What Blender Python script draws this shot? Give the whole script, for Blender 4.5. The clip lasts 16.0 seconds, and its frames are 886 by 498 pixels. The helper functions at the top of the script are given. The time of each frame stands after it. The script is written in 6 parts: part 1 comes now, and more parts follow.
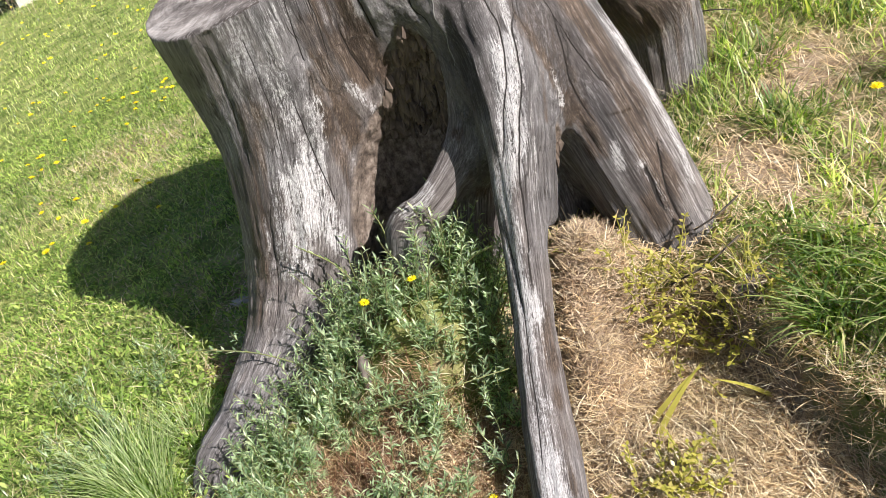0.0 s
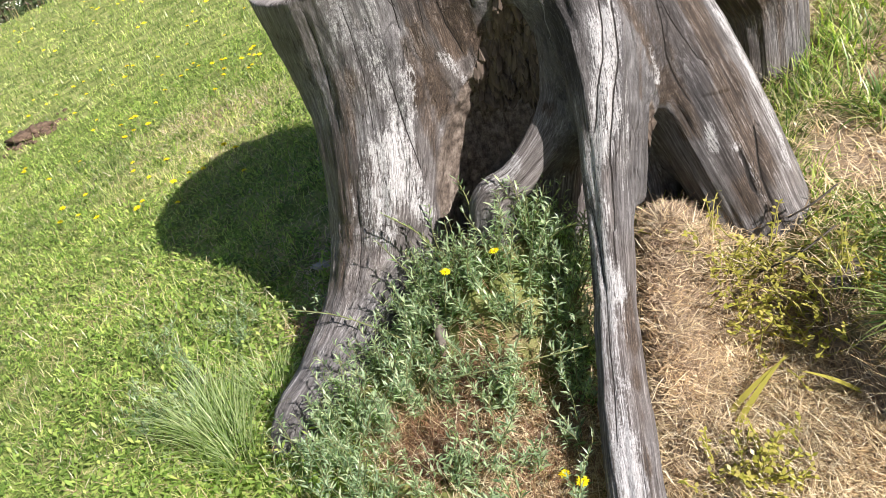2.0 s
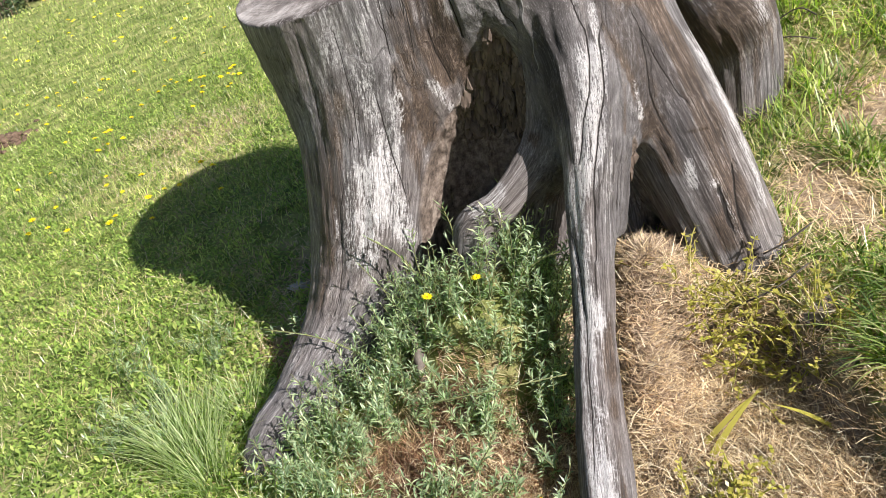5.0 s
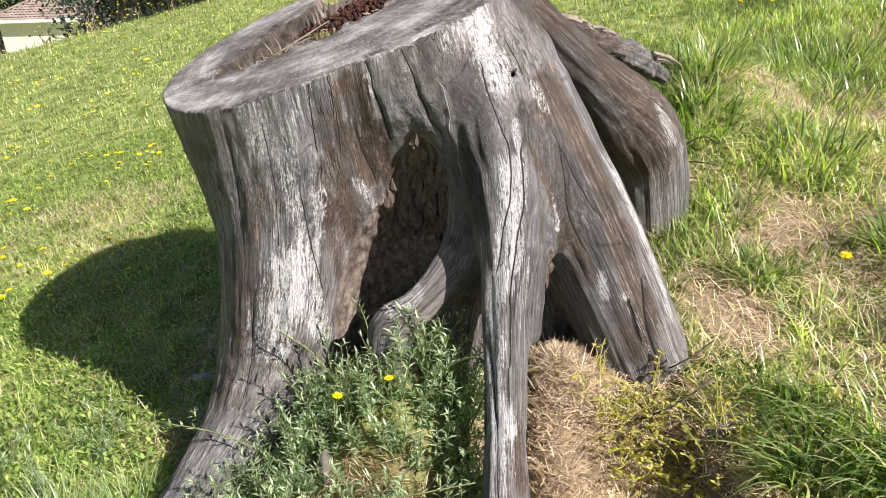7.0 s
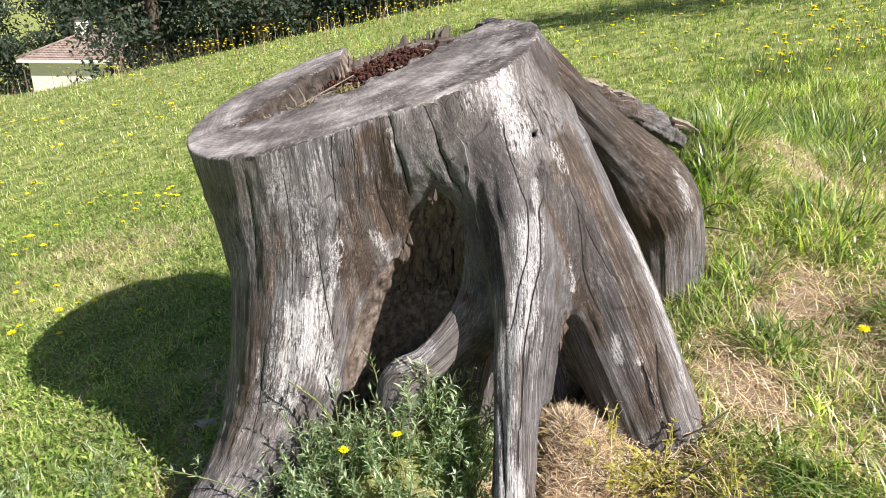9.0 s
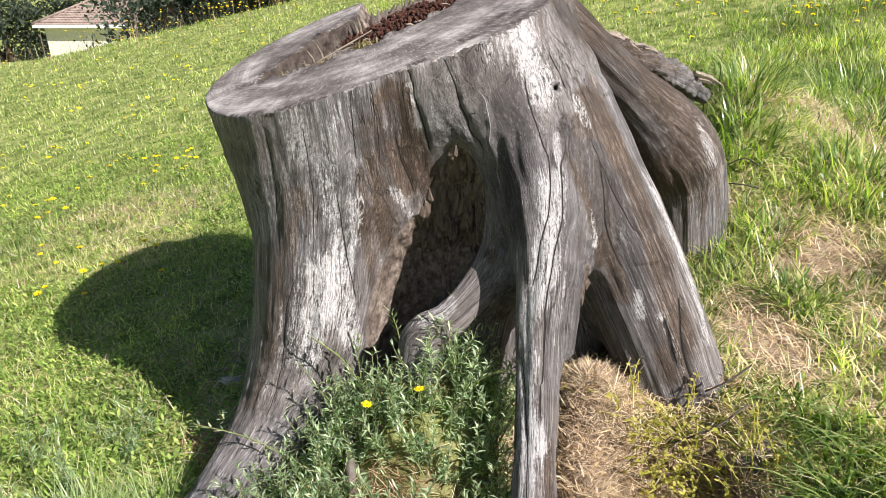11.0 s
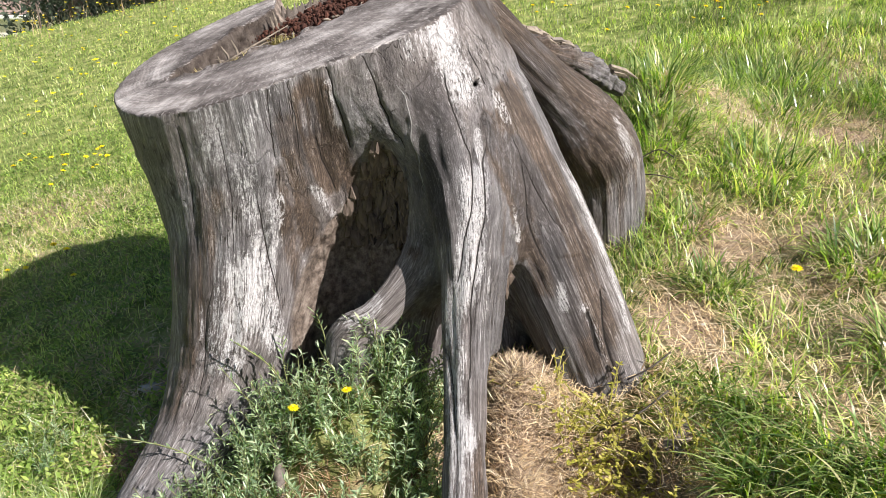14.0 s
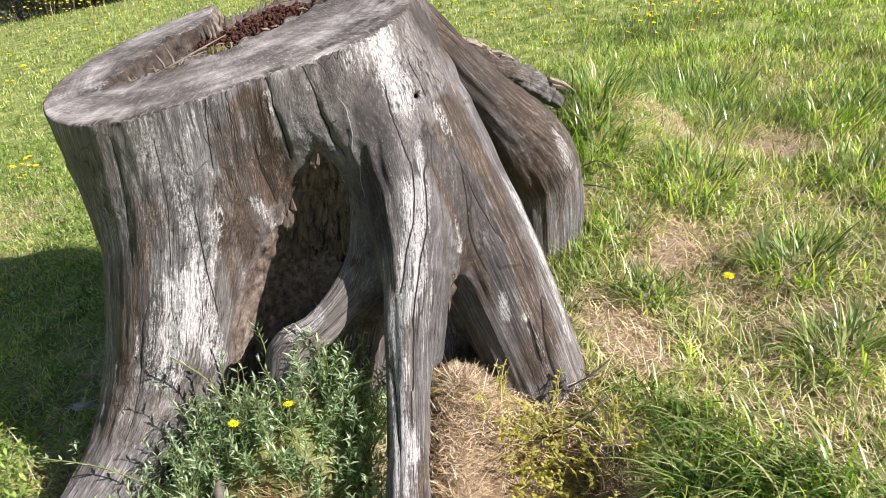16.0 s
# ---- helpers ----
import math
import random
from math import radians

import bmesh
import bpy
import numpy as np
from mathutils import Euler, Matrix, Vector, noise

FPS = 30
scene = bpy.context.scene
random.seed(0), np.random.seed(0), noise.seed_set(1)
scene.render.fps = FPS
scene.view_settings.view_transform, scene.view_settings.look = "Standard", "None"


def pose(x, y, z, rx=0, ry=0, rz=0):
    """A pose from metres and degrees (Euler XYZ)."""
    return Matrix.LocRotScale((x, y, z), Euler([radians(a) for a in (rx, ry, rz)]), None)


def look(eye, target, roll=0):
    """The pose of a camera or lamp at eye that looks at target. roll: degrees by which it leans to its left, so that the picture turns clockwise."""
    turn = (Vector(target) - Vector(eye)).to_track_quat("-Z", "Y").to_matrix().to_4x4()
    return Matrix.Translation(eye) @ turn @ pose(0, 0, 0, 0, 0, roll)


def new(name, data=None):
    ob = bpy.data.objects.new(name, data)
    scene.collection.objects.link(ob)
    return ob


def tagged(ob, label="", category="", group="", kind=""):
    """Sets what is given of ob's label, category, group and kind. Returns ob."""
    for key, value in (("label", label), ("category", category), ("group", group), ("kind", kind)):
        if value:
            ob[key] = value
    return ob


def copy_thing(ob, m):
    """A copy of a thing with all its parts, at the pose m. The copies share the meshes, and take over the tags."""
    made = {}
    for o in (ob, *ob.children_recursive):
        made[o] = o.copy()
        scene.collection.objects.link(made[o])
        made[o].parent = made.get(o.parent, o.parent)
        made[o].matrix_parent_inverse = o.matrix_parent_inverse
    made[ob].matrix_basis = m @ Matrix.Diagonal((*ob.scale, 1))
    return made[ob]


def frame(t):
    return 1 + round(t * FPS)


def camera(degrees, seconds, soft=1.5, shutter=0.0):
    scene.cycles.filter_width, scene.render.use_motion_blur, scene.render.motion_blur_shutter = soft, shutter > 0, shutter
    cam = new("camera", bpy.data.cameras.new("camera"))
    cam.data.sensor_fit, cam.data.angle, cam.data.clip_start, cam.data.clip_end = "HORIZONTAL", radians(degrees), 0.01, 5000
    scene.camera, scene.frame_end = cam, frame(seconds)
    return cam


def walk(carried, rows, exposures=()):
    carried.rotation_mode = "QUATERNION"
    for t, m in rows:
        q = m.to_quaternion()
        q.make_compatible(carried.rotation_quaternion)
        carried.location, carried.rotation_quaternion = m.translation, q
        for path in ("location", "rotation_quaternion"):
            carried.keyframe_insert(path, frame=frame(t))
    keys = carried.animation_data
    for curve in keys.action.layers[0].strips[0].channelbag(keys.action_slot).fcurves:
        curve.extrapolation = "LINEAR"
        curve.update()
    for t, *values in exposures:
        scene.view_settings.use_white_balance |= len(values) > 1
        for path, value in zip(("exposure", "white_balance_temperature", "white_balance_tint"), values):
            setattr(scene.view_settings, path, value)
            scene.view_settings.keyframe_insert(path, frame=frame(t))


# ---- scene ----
cam = camera(60.5, 16.0, soft=0.7)
PATH = [
    (0, (0.143, -2.031, 1.31), (0.003, -0.369, 0.206), -13.0),
    (0.5, (0.131, -2.04, 1.32), (-0.086, -0.398, 0.2), -13.2),
    (1, (0.118, -2.046, 1.315), (-0.142, -0.41, 0.194), -13.1),
    (1.5, (0.108, -2.047, 1.308), (-0.183, -0.413, 0.193), -13.1),
    (2, (0.105, -2.047, 1.309), (-0.214, -0.418, 0.193), -13.3),
    (2.5, (0.097, -2.051, 1.305), (-0.256, -0.425, 0.195), -13.7),
    (3, (0.082, -2.055, 1.307), (-0.305, -0.435, 0.199), -14.3),
    (3.2, (0.08, -2.057, 1.305), (-0.319, -0.438, 0.201), -14.4),
    (5.3, (0.071, -2.059, 1.319), (-0.107, -0.369, 0.264), -7.9),
    (5.5, (0.069, -2.054, 1.317), (-0.075, -0.35, 0.279), -6.7),
    (6, (0.062, -2.048, 1.313), (-0.009, -0.305, 0.334), -4.2),
    (6.5, (0.057, -2.045, 1.325), (0.037, -0.271, 0.401), -2.7),
    (7, (0.066, -2.049, 1.333), (0.08, -0.255, 0.45), -2.2),
    (7.5, (0.072, -2.052, 1.338), (0.098, -0.24, 0.493), -1.8),
    (8, (0.07, -2.053, 1.338), (0.094, -0.223, 0.532), -1.3),
    (8.5, (0.055, -2.038, 1.343), (0.066, -0.193, 0.57), -0.4),
    (9, (0.054, -2.042, 1.338), (0.045, -0.191, 0.581), 0.0),
    (9.5, (0.054, -2.051, 1.332), (0.028, -0.205, 0.562), -0.0),
    (10, (0.056, -2.058, 1.327), (0.01, -0.225, 0.527), -0.6),
    (10.2, (0.05, -2.055, 1.321), (-0.006, -0.228, 0.511), -0.9),
    (12.3, (0.042, -2.038, 1.321), (0.005, -0.238, 0.45), -1.3),
    (12.5, (0.038, -2.043, 1.313), (0.023, -0.236, 0.455), -1.4),
    (13, (0.047, -2.045, 1.314), (0.087, -0.236, 0.462), -1.0),
    (13.5, (0.054, -2.033, 1.335), (0.147, -0.235, 0.464), -0.2),
    (14, (0.051, -2.03, 1.33), (0.189, -0.233, 0.463), 0.1),
    (14.5, (0.049, -2.029, 1.329), (0.225, -0.234, 0.466), 0.5),
    (15, (0.053, -2.03, 1.332), (0.261, -0.236, 0.473), 1.0),
    (15.5, (0.051, -2.027, 1.331), (0.297, -0.234, 0.48), 1.3),
    (16, (0.051, -2.031, 1.334), (0.341, -0.24, 0.492), 1.7),
]
walk(cam, [(t, look(eye, target, roll)) for t, eye, target, roll in PATH])

# ---- light ----
SUN = Vector((0.62, -0.42, 0.66)).normalized()
sun_el = math.asin(SUN.z)
sun_az = math.atan2(SUN.x, SUN.y)
world = bpy.data.worlds.new("world")
scene.world = world
world.use_nodes = True
wn = world.node_tree.nodes
sky = wn.new("ShaderNodeTexSky")
sky.sky_type = "NISHITA"
sky.sun_disc = False
sky.sun_elevation, sky.sun_rotation = sun_el, sun_az
sky.air_density, sky.dust_density = 1.0, 1.5
wn["Background"].inputs["Strength"].default_value = 0.048
world.node_tree.links.new(sky.outputs[0], wn["Background"].inputs["Color"])
lamp = bpy.data.lights.new("sun", "SUN")
lamp.energy, lamp.angle, lamp.color = 5.0, radians(0.55), (1.0, 0.955, 0.915)
scene.view_settings.exposure = 0.98
sun = new("sun", lamp)
sun.matrix_world = look(SUN * 30, (0, 0, 0))


# ---- noise on arrays ----
def hash3(i, j, k, seed):
    n = (i.astype(np.uint32) * np.uint32(374761393) + j.astype(np.uint32) * np.uint32(668265263)
         + k.astype(np.uint32) * np.uint32(2147483647 - 101) + np.uint32(seed * 9176 + 77))
    n = (n ^ (n >> np.uint32(13))) * np.uint32(1274126177)
    n = n ^ (n >> np.uint32(16))
    return (n & np.uint32(0xFFFF)).astype(np.float32) / 65535.0


def vnoise(x, y, z, seed=0):
    """Smooth value noise, 0 to 1."""
    x, y, z = (np.asarray(v, np.float32) for v in np.broadcast_arrays(x, y, z))
    i, j, k = (np.floor(v).astype(np.int64) for v in (x, y, z))
    u, v, w = x - i, y - j, z - k
    u, v, w = (q * q * (3 - 2 * q) for q in (u, v, w))
    out = 0
    for a in (0, 1):
        for b in (0, 1):
            for c in (0, 1):
                wt = (u if a else 1 - u) * (v if b else 1 - v) * (w if c else 1 - w)
                out = out + wt * hash3(i + a, j + b, k + c, seed)
    return out


def fbm(x, y, z, seed=0, octaves=3):
    out, amp, tot = 0, 1.0, 0.0
    for o in range(octaves):
        f = 2.0 ** o
        out = out + amp * vnoise(np.asarray(x) * f, np.asarray(y) * f, np.asarray(z) * f, seed + o)
        tot += amp
        amp *= 0.5
    return out / tot


def smooth(a, b, v):
    t = np.clip((np.asarray(v, float) - a) / (b - a), 0, 1)
    return t * t * (3 - 2 * t)


# ---- lie of the land ----
def low_part(x, y):
    """1 in the sunken strip below the little bank, 0 on the turf."""
    edge = 0.64 + 0.22 * np.clip(-0.84 - y, -0.3, 2.0) + 0.03 * np.sin(9 * y)
    return smooth(0.035, -0.035, x - edge) * smooth(-0.62, -0.80, y) * smooth(-0.35, 0.15, x) * smooth(-2.5, -1.6, y)


def land(x, y):
    x, y = np.asarray(x, float), np.asarray(y, float)
    z = 0.12 + 0.2 * 26 * np.tanh(x / 26) + 0.02 * np.clip(y, -3, 13)
    past = np.maximum(0, y - 10.4 - 0.08 * x)
    z = z - (0.22 * np.minimum(past, 12) + 0.08 * np.maximum(past - 12, 0)) * smooth(0.0, 2.5, past)
    z = z + 0.05 * (fbm(x * 0.8, y * 0.8, 0.5, 3) - 0.5) + 0.022 * (fbm(x * 5, y * 5, 0.5, 7, 2) - 0.5)
    z = z - 0.10 * low_part(x, y)
    # soil heaped against the roots, and banked up on the uphill side
    for cx, cy, rx, ry, h in ((-0.06, -0.56, 0.17, 0.20, 0.255), (0.335, -0.62, 0.11, 0.19, 0.145), (0.30, -0.86, 0.07, 0.10, 0.05), (1.05, 0.80, 0.42, 0.45, 0.30), (0.27, -0.78, 0.07, 0.14, 0.07), (0.62, -0.50, 0.22, 0.2, 0.05)):
        z = z + h * np.exp(-(((x - cx) / rx) ** 2 + ((y - cy) / ry) ** 2))
    return z


# ---- materials ----
def mat(name):
    m = bpy.data.materials.new(name)
    m.use_nodes = True
    nt = m.node_tree
    return m, nt, nt.nodes["Principled BSDF"]


def node(nt, kind, **props):
    n = nt.nodes.new(kind)
    for k, v in props.items():
        if k == "noise_type":
            n.noise_type = v
        elif k == "operation":
            n.operation = v
        elif k == "data_type":
            n.data_type = v
        elif k == "blend_type":
            n.blend_type = v
        elif k == "feature":
            n.feature = v
    return n


def noise_at(nt, vec, scale, detail=4, rough=0.55, stretch=None, lac=2.0):
    if stretch:
        mp = nt.nodes.new("ShaderNodeMapping")
        mp.inputs["Scale"].default_value = stretch
        nt.links.new(vec, mp.inputs[0])
        vec = mp.outputs[0]
    n = nt.nodes.new("ShaderNodeTexNoise")
    n.inputs["Scale"].default_value, n.inputs["Detail"].default_value, n.inputs["Roughness"].default_value = scale, detail, rough
    n.inputs["Lacunarity"].default_value = lac
    nt.links.new(vec, n.inputs["Vector"])
    return n.outputs["Fac"]


def ramp(nt, fac, stops):
    r = nt.nodes.new("ShaderNodeValToRGB")
    el = r.color_ramp.elements
    while len(el) < len(stops):
        el.new(0.5)
    for e, (p, c) in zip(el, stops):
        e.position = p
        e.color = (*c, 1) if len(c) == 3 else c
    nt.links.new(fac, r.inputs[0])
    return r.outputs[0]


def mixc(nt, fac, a, b, blend="MIX"):
    m = nt.nodes.new("ShaderNodeMix")
    m.data_type, m.blend_type = "RGBA", blend
    for sock, v in ((m.inputs[0], fac), (m.inputs[6], a), (m.inputs[7], b)):
        if isinstance(v, (int, float)):
            sock.default_value = v
        elif isinstance(v, tuple):
            sock.default_value = (*v, 1)
        else:
            nt.links.new(v, sock)
    return m.outputs[2]


def calc(nt, op, a, b=0.0, c=None):
    m = nt.nodes.new("ShaderNodeMath")
    m.operation = op
    for sock, v in zip(m.inputs, (a, b, c)):
        if v is None:
            continue
        if isinstance(v, (int, float)):
            sock.default_value = v
        else:
            nt.links.new(v, sock)
    return m.outputs[0]


def span(nt, v, a, b, c=0.0, d=1.0):
    m = nt.nodes.new("ShaderNodeMapRange")
    m.interpolation_type = "SMOOTHSTEP"
    for n, q in zip(range(1, 5), (a, b, c, d)):
        m.inputs[n].default_value = q
    nt.links.new(v, m.inputs[0])
    return m.outputs[0]


def bump(nt, height, bsdf, dist, strength=1.0):
    b = nt.nodes.new("ShaderNodeBump")
    b.inputs["Distance"].default_value, b.inputs["Strength"].default_value = dist, strength
    nt.links.new(height, b.inputs["Height"])
    nt.links.new(b.outputs[0], bsdf.inputs["Normal"])
    return b


def attr(nt, name, out="Vector"):
    a = nt.nodes.new("ShaderNodeAttribute")
    a.attribute_name = name
    return a.outputs[out]


def obj_co(nt):
    return nt.nodes.new("ShaderNodeTexCoord").outputs["Object"]


def wood_material():
    """Weathered, bark-free stump wood; fibres run along the attribute 'fibre'."""
    m, nt, b = mat("weathered_wood")
    fib, co = attr(nt, "fibre"), obj_co(nt)
    fib2, share = attr(nt, "fibre_b"), attr(nt, "share", "Fac")

    def grain(detail, rough, stretch):
        one, two = noise_at(nt, fib, 1, detail, rough, stretch), noise_at(nt, fib2, 1, detail, rough, stretch)
        mx = nt.nodes.new("ShaderNodeMix")
        for sock, v in zip(mx.inputs, (share, None, two, one)):
            if v is not None:
                nt.links.new(v, sock)
        return mx.outputs[0]

    fine = grain(4, 0.7, (820, 820, 60))
    mid = grain(5, 0.68, (300, 300, 9))
    band = grain(4, 0.6, (95, 95, 3.2))
    broad = grain(3, 0.55, (40, 40, 2.6))
    blot = noise_at(nt, co, 5, 5, 0.62)
    speck = calc(nt, "ADD", calc(nt, "MULTIPLY", grain(4, 0.75, (240, 240, 45)), 0.65), calc(nt, "MULTIPLY", noise_at(nt, co, 150, 4, 0.75), 0.35))
    grit = noise_at(nt, co, 420, 3, 0.7)
    tint = noise_at(nt, co, 3.2, 3, 0.5)
    mix = calc(nt, "ADD", calc(nt, "MULTIPLY", mid, 0.55), calc(nt, "MULTIPLY", band, 0.45))
    grey = ramp(nt, mix, [(0.33, (0.045, 0.040, 0.040)), (0.44, (0.098, 0.089, 0.090)), (0.54, (0.165, 0.154, 0.157)), (0.67, (0.33, 0.313, 0.318))])
    warm = ramp(nt, mix, [(0.33, (0.048, 0.036, 0.030)), (0.44, (0.104, 0.083, 0.073)), (0.54, (0.174, 0.147, 0.135)), (0.67, (0.33, 0.294, 0.277))])
    grey = mixc(nt, calc(nt, "MULTIPLY", span(nt, tint, 0.42, 0.6), 0.55), grey, warm)
    grey = mixc(nt, 1.0, grey, ramp(nt, fine, [(0.36, (0.62, 0.61, 0.61)), (0.5, (0.98, 0.98, 0.98)), (0.62, (1.32, 1.32, 1.32))]), "MULTIPLY")
    brown = ramp(nt, calc(nt, "ADD", calc(nt, "MULTIPLY", mix, 0.7), calc(nt, "MULTIPLY", speck, 0.3)),
                 [(0.36, (0.018, 0.012, 0.009)), (0.5, (0.062, 0.043, 0.032)), (0.62, (0.17, 0.128, 0.102))])
    brown = mixc(nt, 1.0, brown, ramp(nt, fine, [(0.38, (0.6, 0.58, 0.57)), (0.5, (0.97, 0.97, 0.97)), (0.62, (1.4, 1.4, 1.4))]), "MULTIPLY")
    bfac = calc(nt, "ADD", attr(nt, "brown", "Fac"), calc(nt, "MULTIPLY", span(nt, broad, 0.46, 0.66), 0.30))
    bfac = calc(nt, "MULTIPLY", bfac, span(nt, band, 0.32, 0.62, 0.55, 1.2))
    bfac = span(nt, bfac, 0.10, 0.72)
    c1 = mixc(nt, bfac, grey, brown)
    # dark streaks: weathering, and the shoulder flank's shade as colour
    weather_shade = mixc(nt, 1.0, grey, (0.42, 0.40, 0.40), "MULTIPLY")
    dfac = calc(nt, "ADD", attr(nt, "dark", "Fac"), calc(nt, "MULTIPLY", calc(nt, "SUBTRACT", band, 0.5), 1.4))
    c1 = mixc(nt, span(nt, dfac, 0.2, 0.75), c1, weather_shade)
    pale = ramp(nt, fine, [(0.36, (0.26, 0.243, 0.242)), (0.5, (0.42, 0.402, 0.403)), (0.62, (0.62, 0.603, 0.605))])
    flake = calc(nt, "ADD", calc(nt, "MULTIPLY", speck, 0.30), calc(nt, "ADD", calc(nt, "MULTIPLY", mix, 0.52), calc(nt, "MULTIPLY", grit, 0.18)))
    shed = calc(nt, "SUBTRACT", flake, calc(nt, "MULTIPLY", calc(nt, "SUBTRACT", 0.5, blot), 0.22))
    c1 = mixc(nt, calc(nt, "MULTIPLY", span(nt, shed, 0.52, 0.60), calc(nt, "SUBTRACT", 0.42, calc(nt, "MULTIPLY", bfac, 0.16))), c1, pale)
    c1 = mixc(nt, calc(nt, "MULTIPLY", span(nt, flake, 0.475, 0.41), 0.55), c1, (0.036, 0.031, 0.030))
    c1 = mixc(nt, 1.0, c1, ramp(nt, noise_at(nt, co, 9, 4, 0.6), [(0.36, (0.70, 0.69, 0.69)), (0.5, (0.98, 0.98, 0.98)), (0.64, (1.2, 1.19, 1.19))]), "MULTIPLY")
    wear = calc(nt, "ADD", calc(nt, "MULTIPLY", attr(nt, "pale", "Fac"), 0.10), calc(nt, "ADD", shed, calc(nt, "MULTIPLY", calc(nt, "SUBTRACT", speck, 0.5), 0.28)))
    pfac = calc(nt, "MULTIPLY", span(nt, wear, 0.535, 0.645), span(nt, attr(nt, "pale", "Fac"), 0.02, 0.5))
    c2 = mixc(nt, pfac, c1, pale)
    thin = grain(2, 0.5, (55, 55, 2.2))
    line = span(nt, calc(nt, "ABSOLUTE", calc(nt, "SUBTRACT", thin, 0.5)), 0.0, 0.011, 1.0, 0.0)
    line = calc(nt, "MULTIPLY", line, span(nt, noise_at(nt, co, 7, 2), 0.46, 0.56))
    c3 = mixc(nt, calc(nt, "MULTIPLY", line, 0.8), c2, (0.03, 0.022, 0.018))
    # drying cracks: a thin dark line with a frayed edge, or a pale raised thread
    away = calc(nt, "ABSOLUTE", calc(nt, "ADD", attr(nt, "gap", "Fac"), calc(nt, "MULTIPLY", calc(nt, "SUBTRACT", speck, 0.5), 1.6)))
    cleft = calc(nt, "MULTIPLY", span(nt, away, 0.7, 1.3, 1.0, 0.0), span(nt, attr(nt, "open_by", "Fac"), 0.15, 0.5))
    thread = calc(nt, "MULTIPLY", span(nt, away, 0.5, 1.2, 1.0, 0.0), span(nt, attr(nt, "open_by", "Fac"), -0.2, -0.5))
    c3 = mixc(nt, calc(nt, "MULTIPLY", attr(nt, "crack", "Fac"), 0.35), c3, (0.04, 0.03, 0.025))
    c4 = mixc(nt, calc(nt, "MULTIPLY", cleft, 0.95), c3, (0.014, 0.010, 0.008))
    c4 = mixc(nt, calc(nt, "MULTIPLY", thread, 0.6), c4, (0.55, 0.53, 0.53))
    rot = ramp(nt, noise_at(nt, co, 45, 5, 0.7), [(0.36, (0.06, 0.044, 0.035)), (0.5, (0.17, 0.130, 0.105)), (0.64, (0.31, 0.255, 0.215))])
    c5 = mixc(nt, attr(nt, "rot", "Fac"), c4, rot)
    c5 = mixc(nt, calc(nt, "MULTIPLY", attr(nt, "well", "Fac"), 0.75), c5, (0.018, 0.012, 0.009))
    nt.links.new(c5, b.inputs["Base Color"])
    nt.links.new(span(nt, fine, 0.2, 0.8, 0.55, 0.8), b.inputs["Roughness"])
    b.inputs["Specular IOR Level"].default_value = 0.35
    h = calc(nt, "ADD", calc(nt, "MULTIPLY", mid, 1.0), calc(nt, "MULTIPLY", fine, 0.5))
    h = calc(nt, "SUBTRACT", h, calc(nt, "MULTIPLY", line, 0.9))
    h = calc(nt, "SUBTRACT", h, calc(nt, "MULTIPLY", cleft, 1.6))
    h = calc(nt, "ADD", h, calc(nt, "MULTIPLY", thread, 0.6))
    h = calc(nt, "ADD", h, calc(nt, "MULTIPLY", speck, calc(nt, "ADD", 0.5, calc(nt, "MULTIPLY", attr(nt, "rot", "Fac"), 1.5))))
    bump(nt, h, b, 0.0036, 1.0)
    return m


PITH = (-0.20, 0.06)


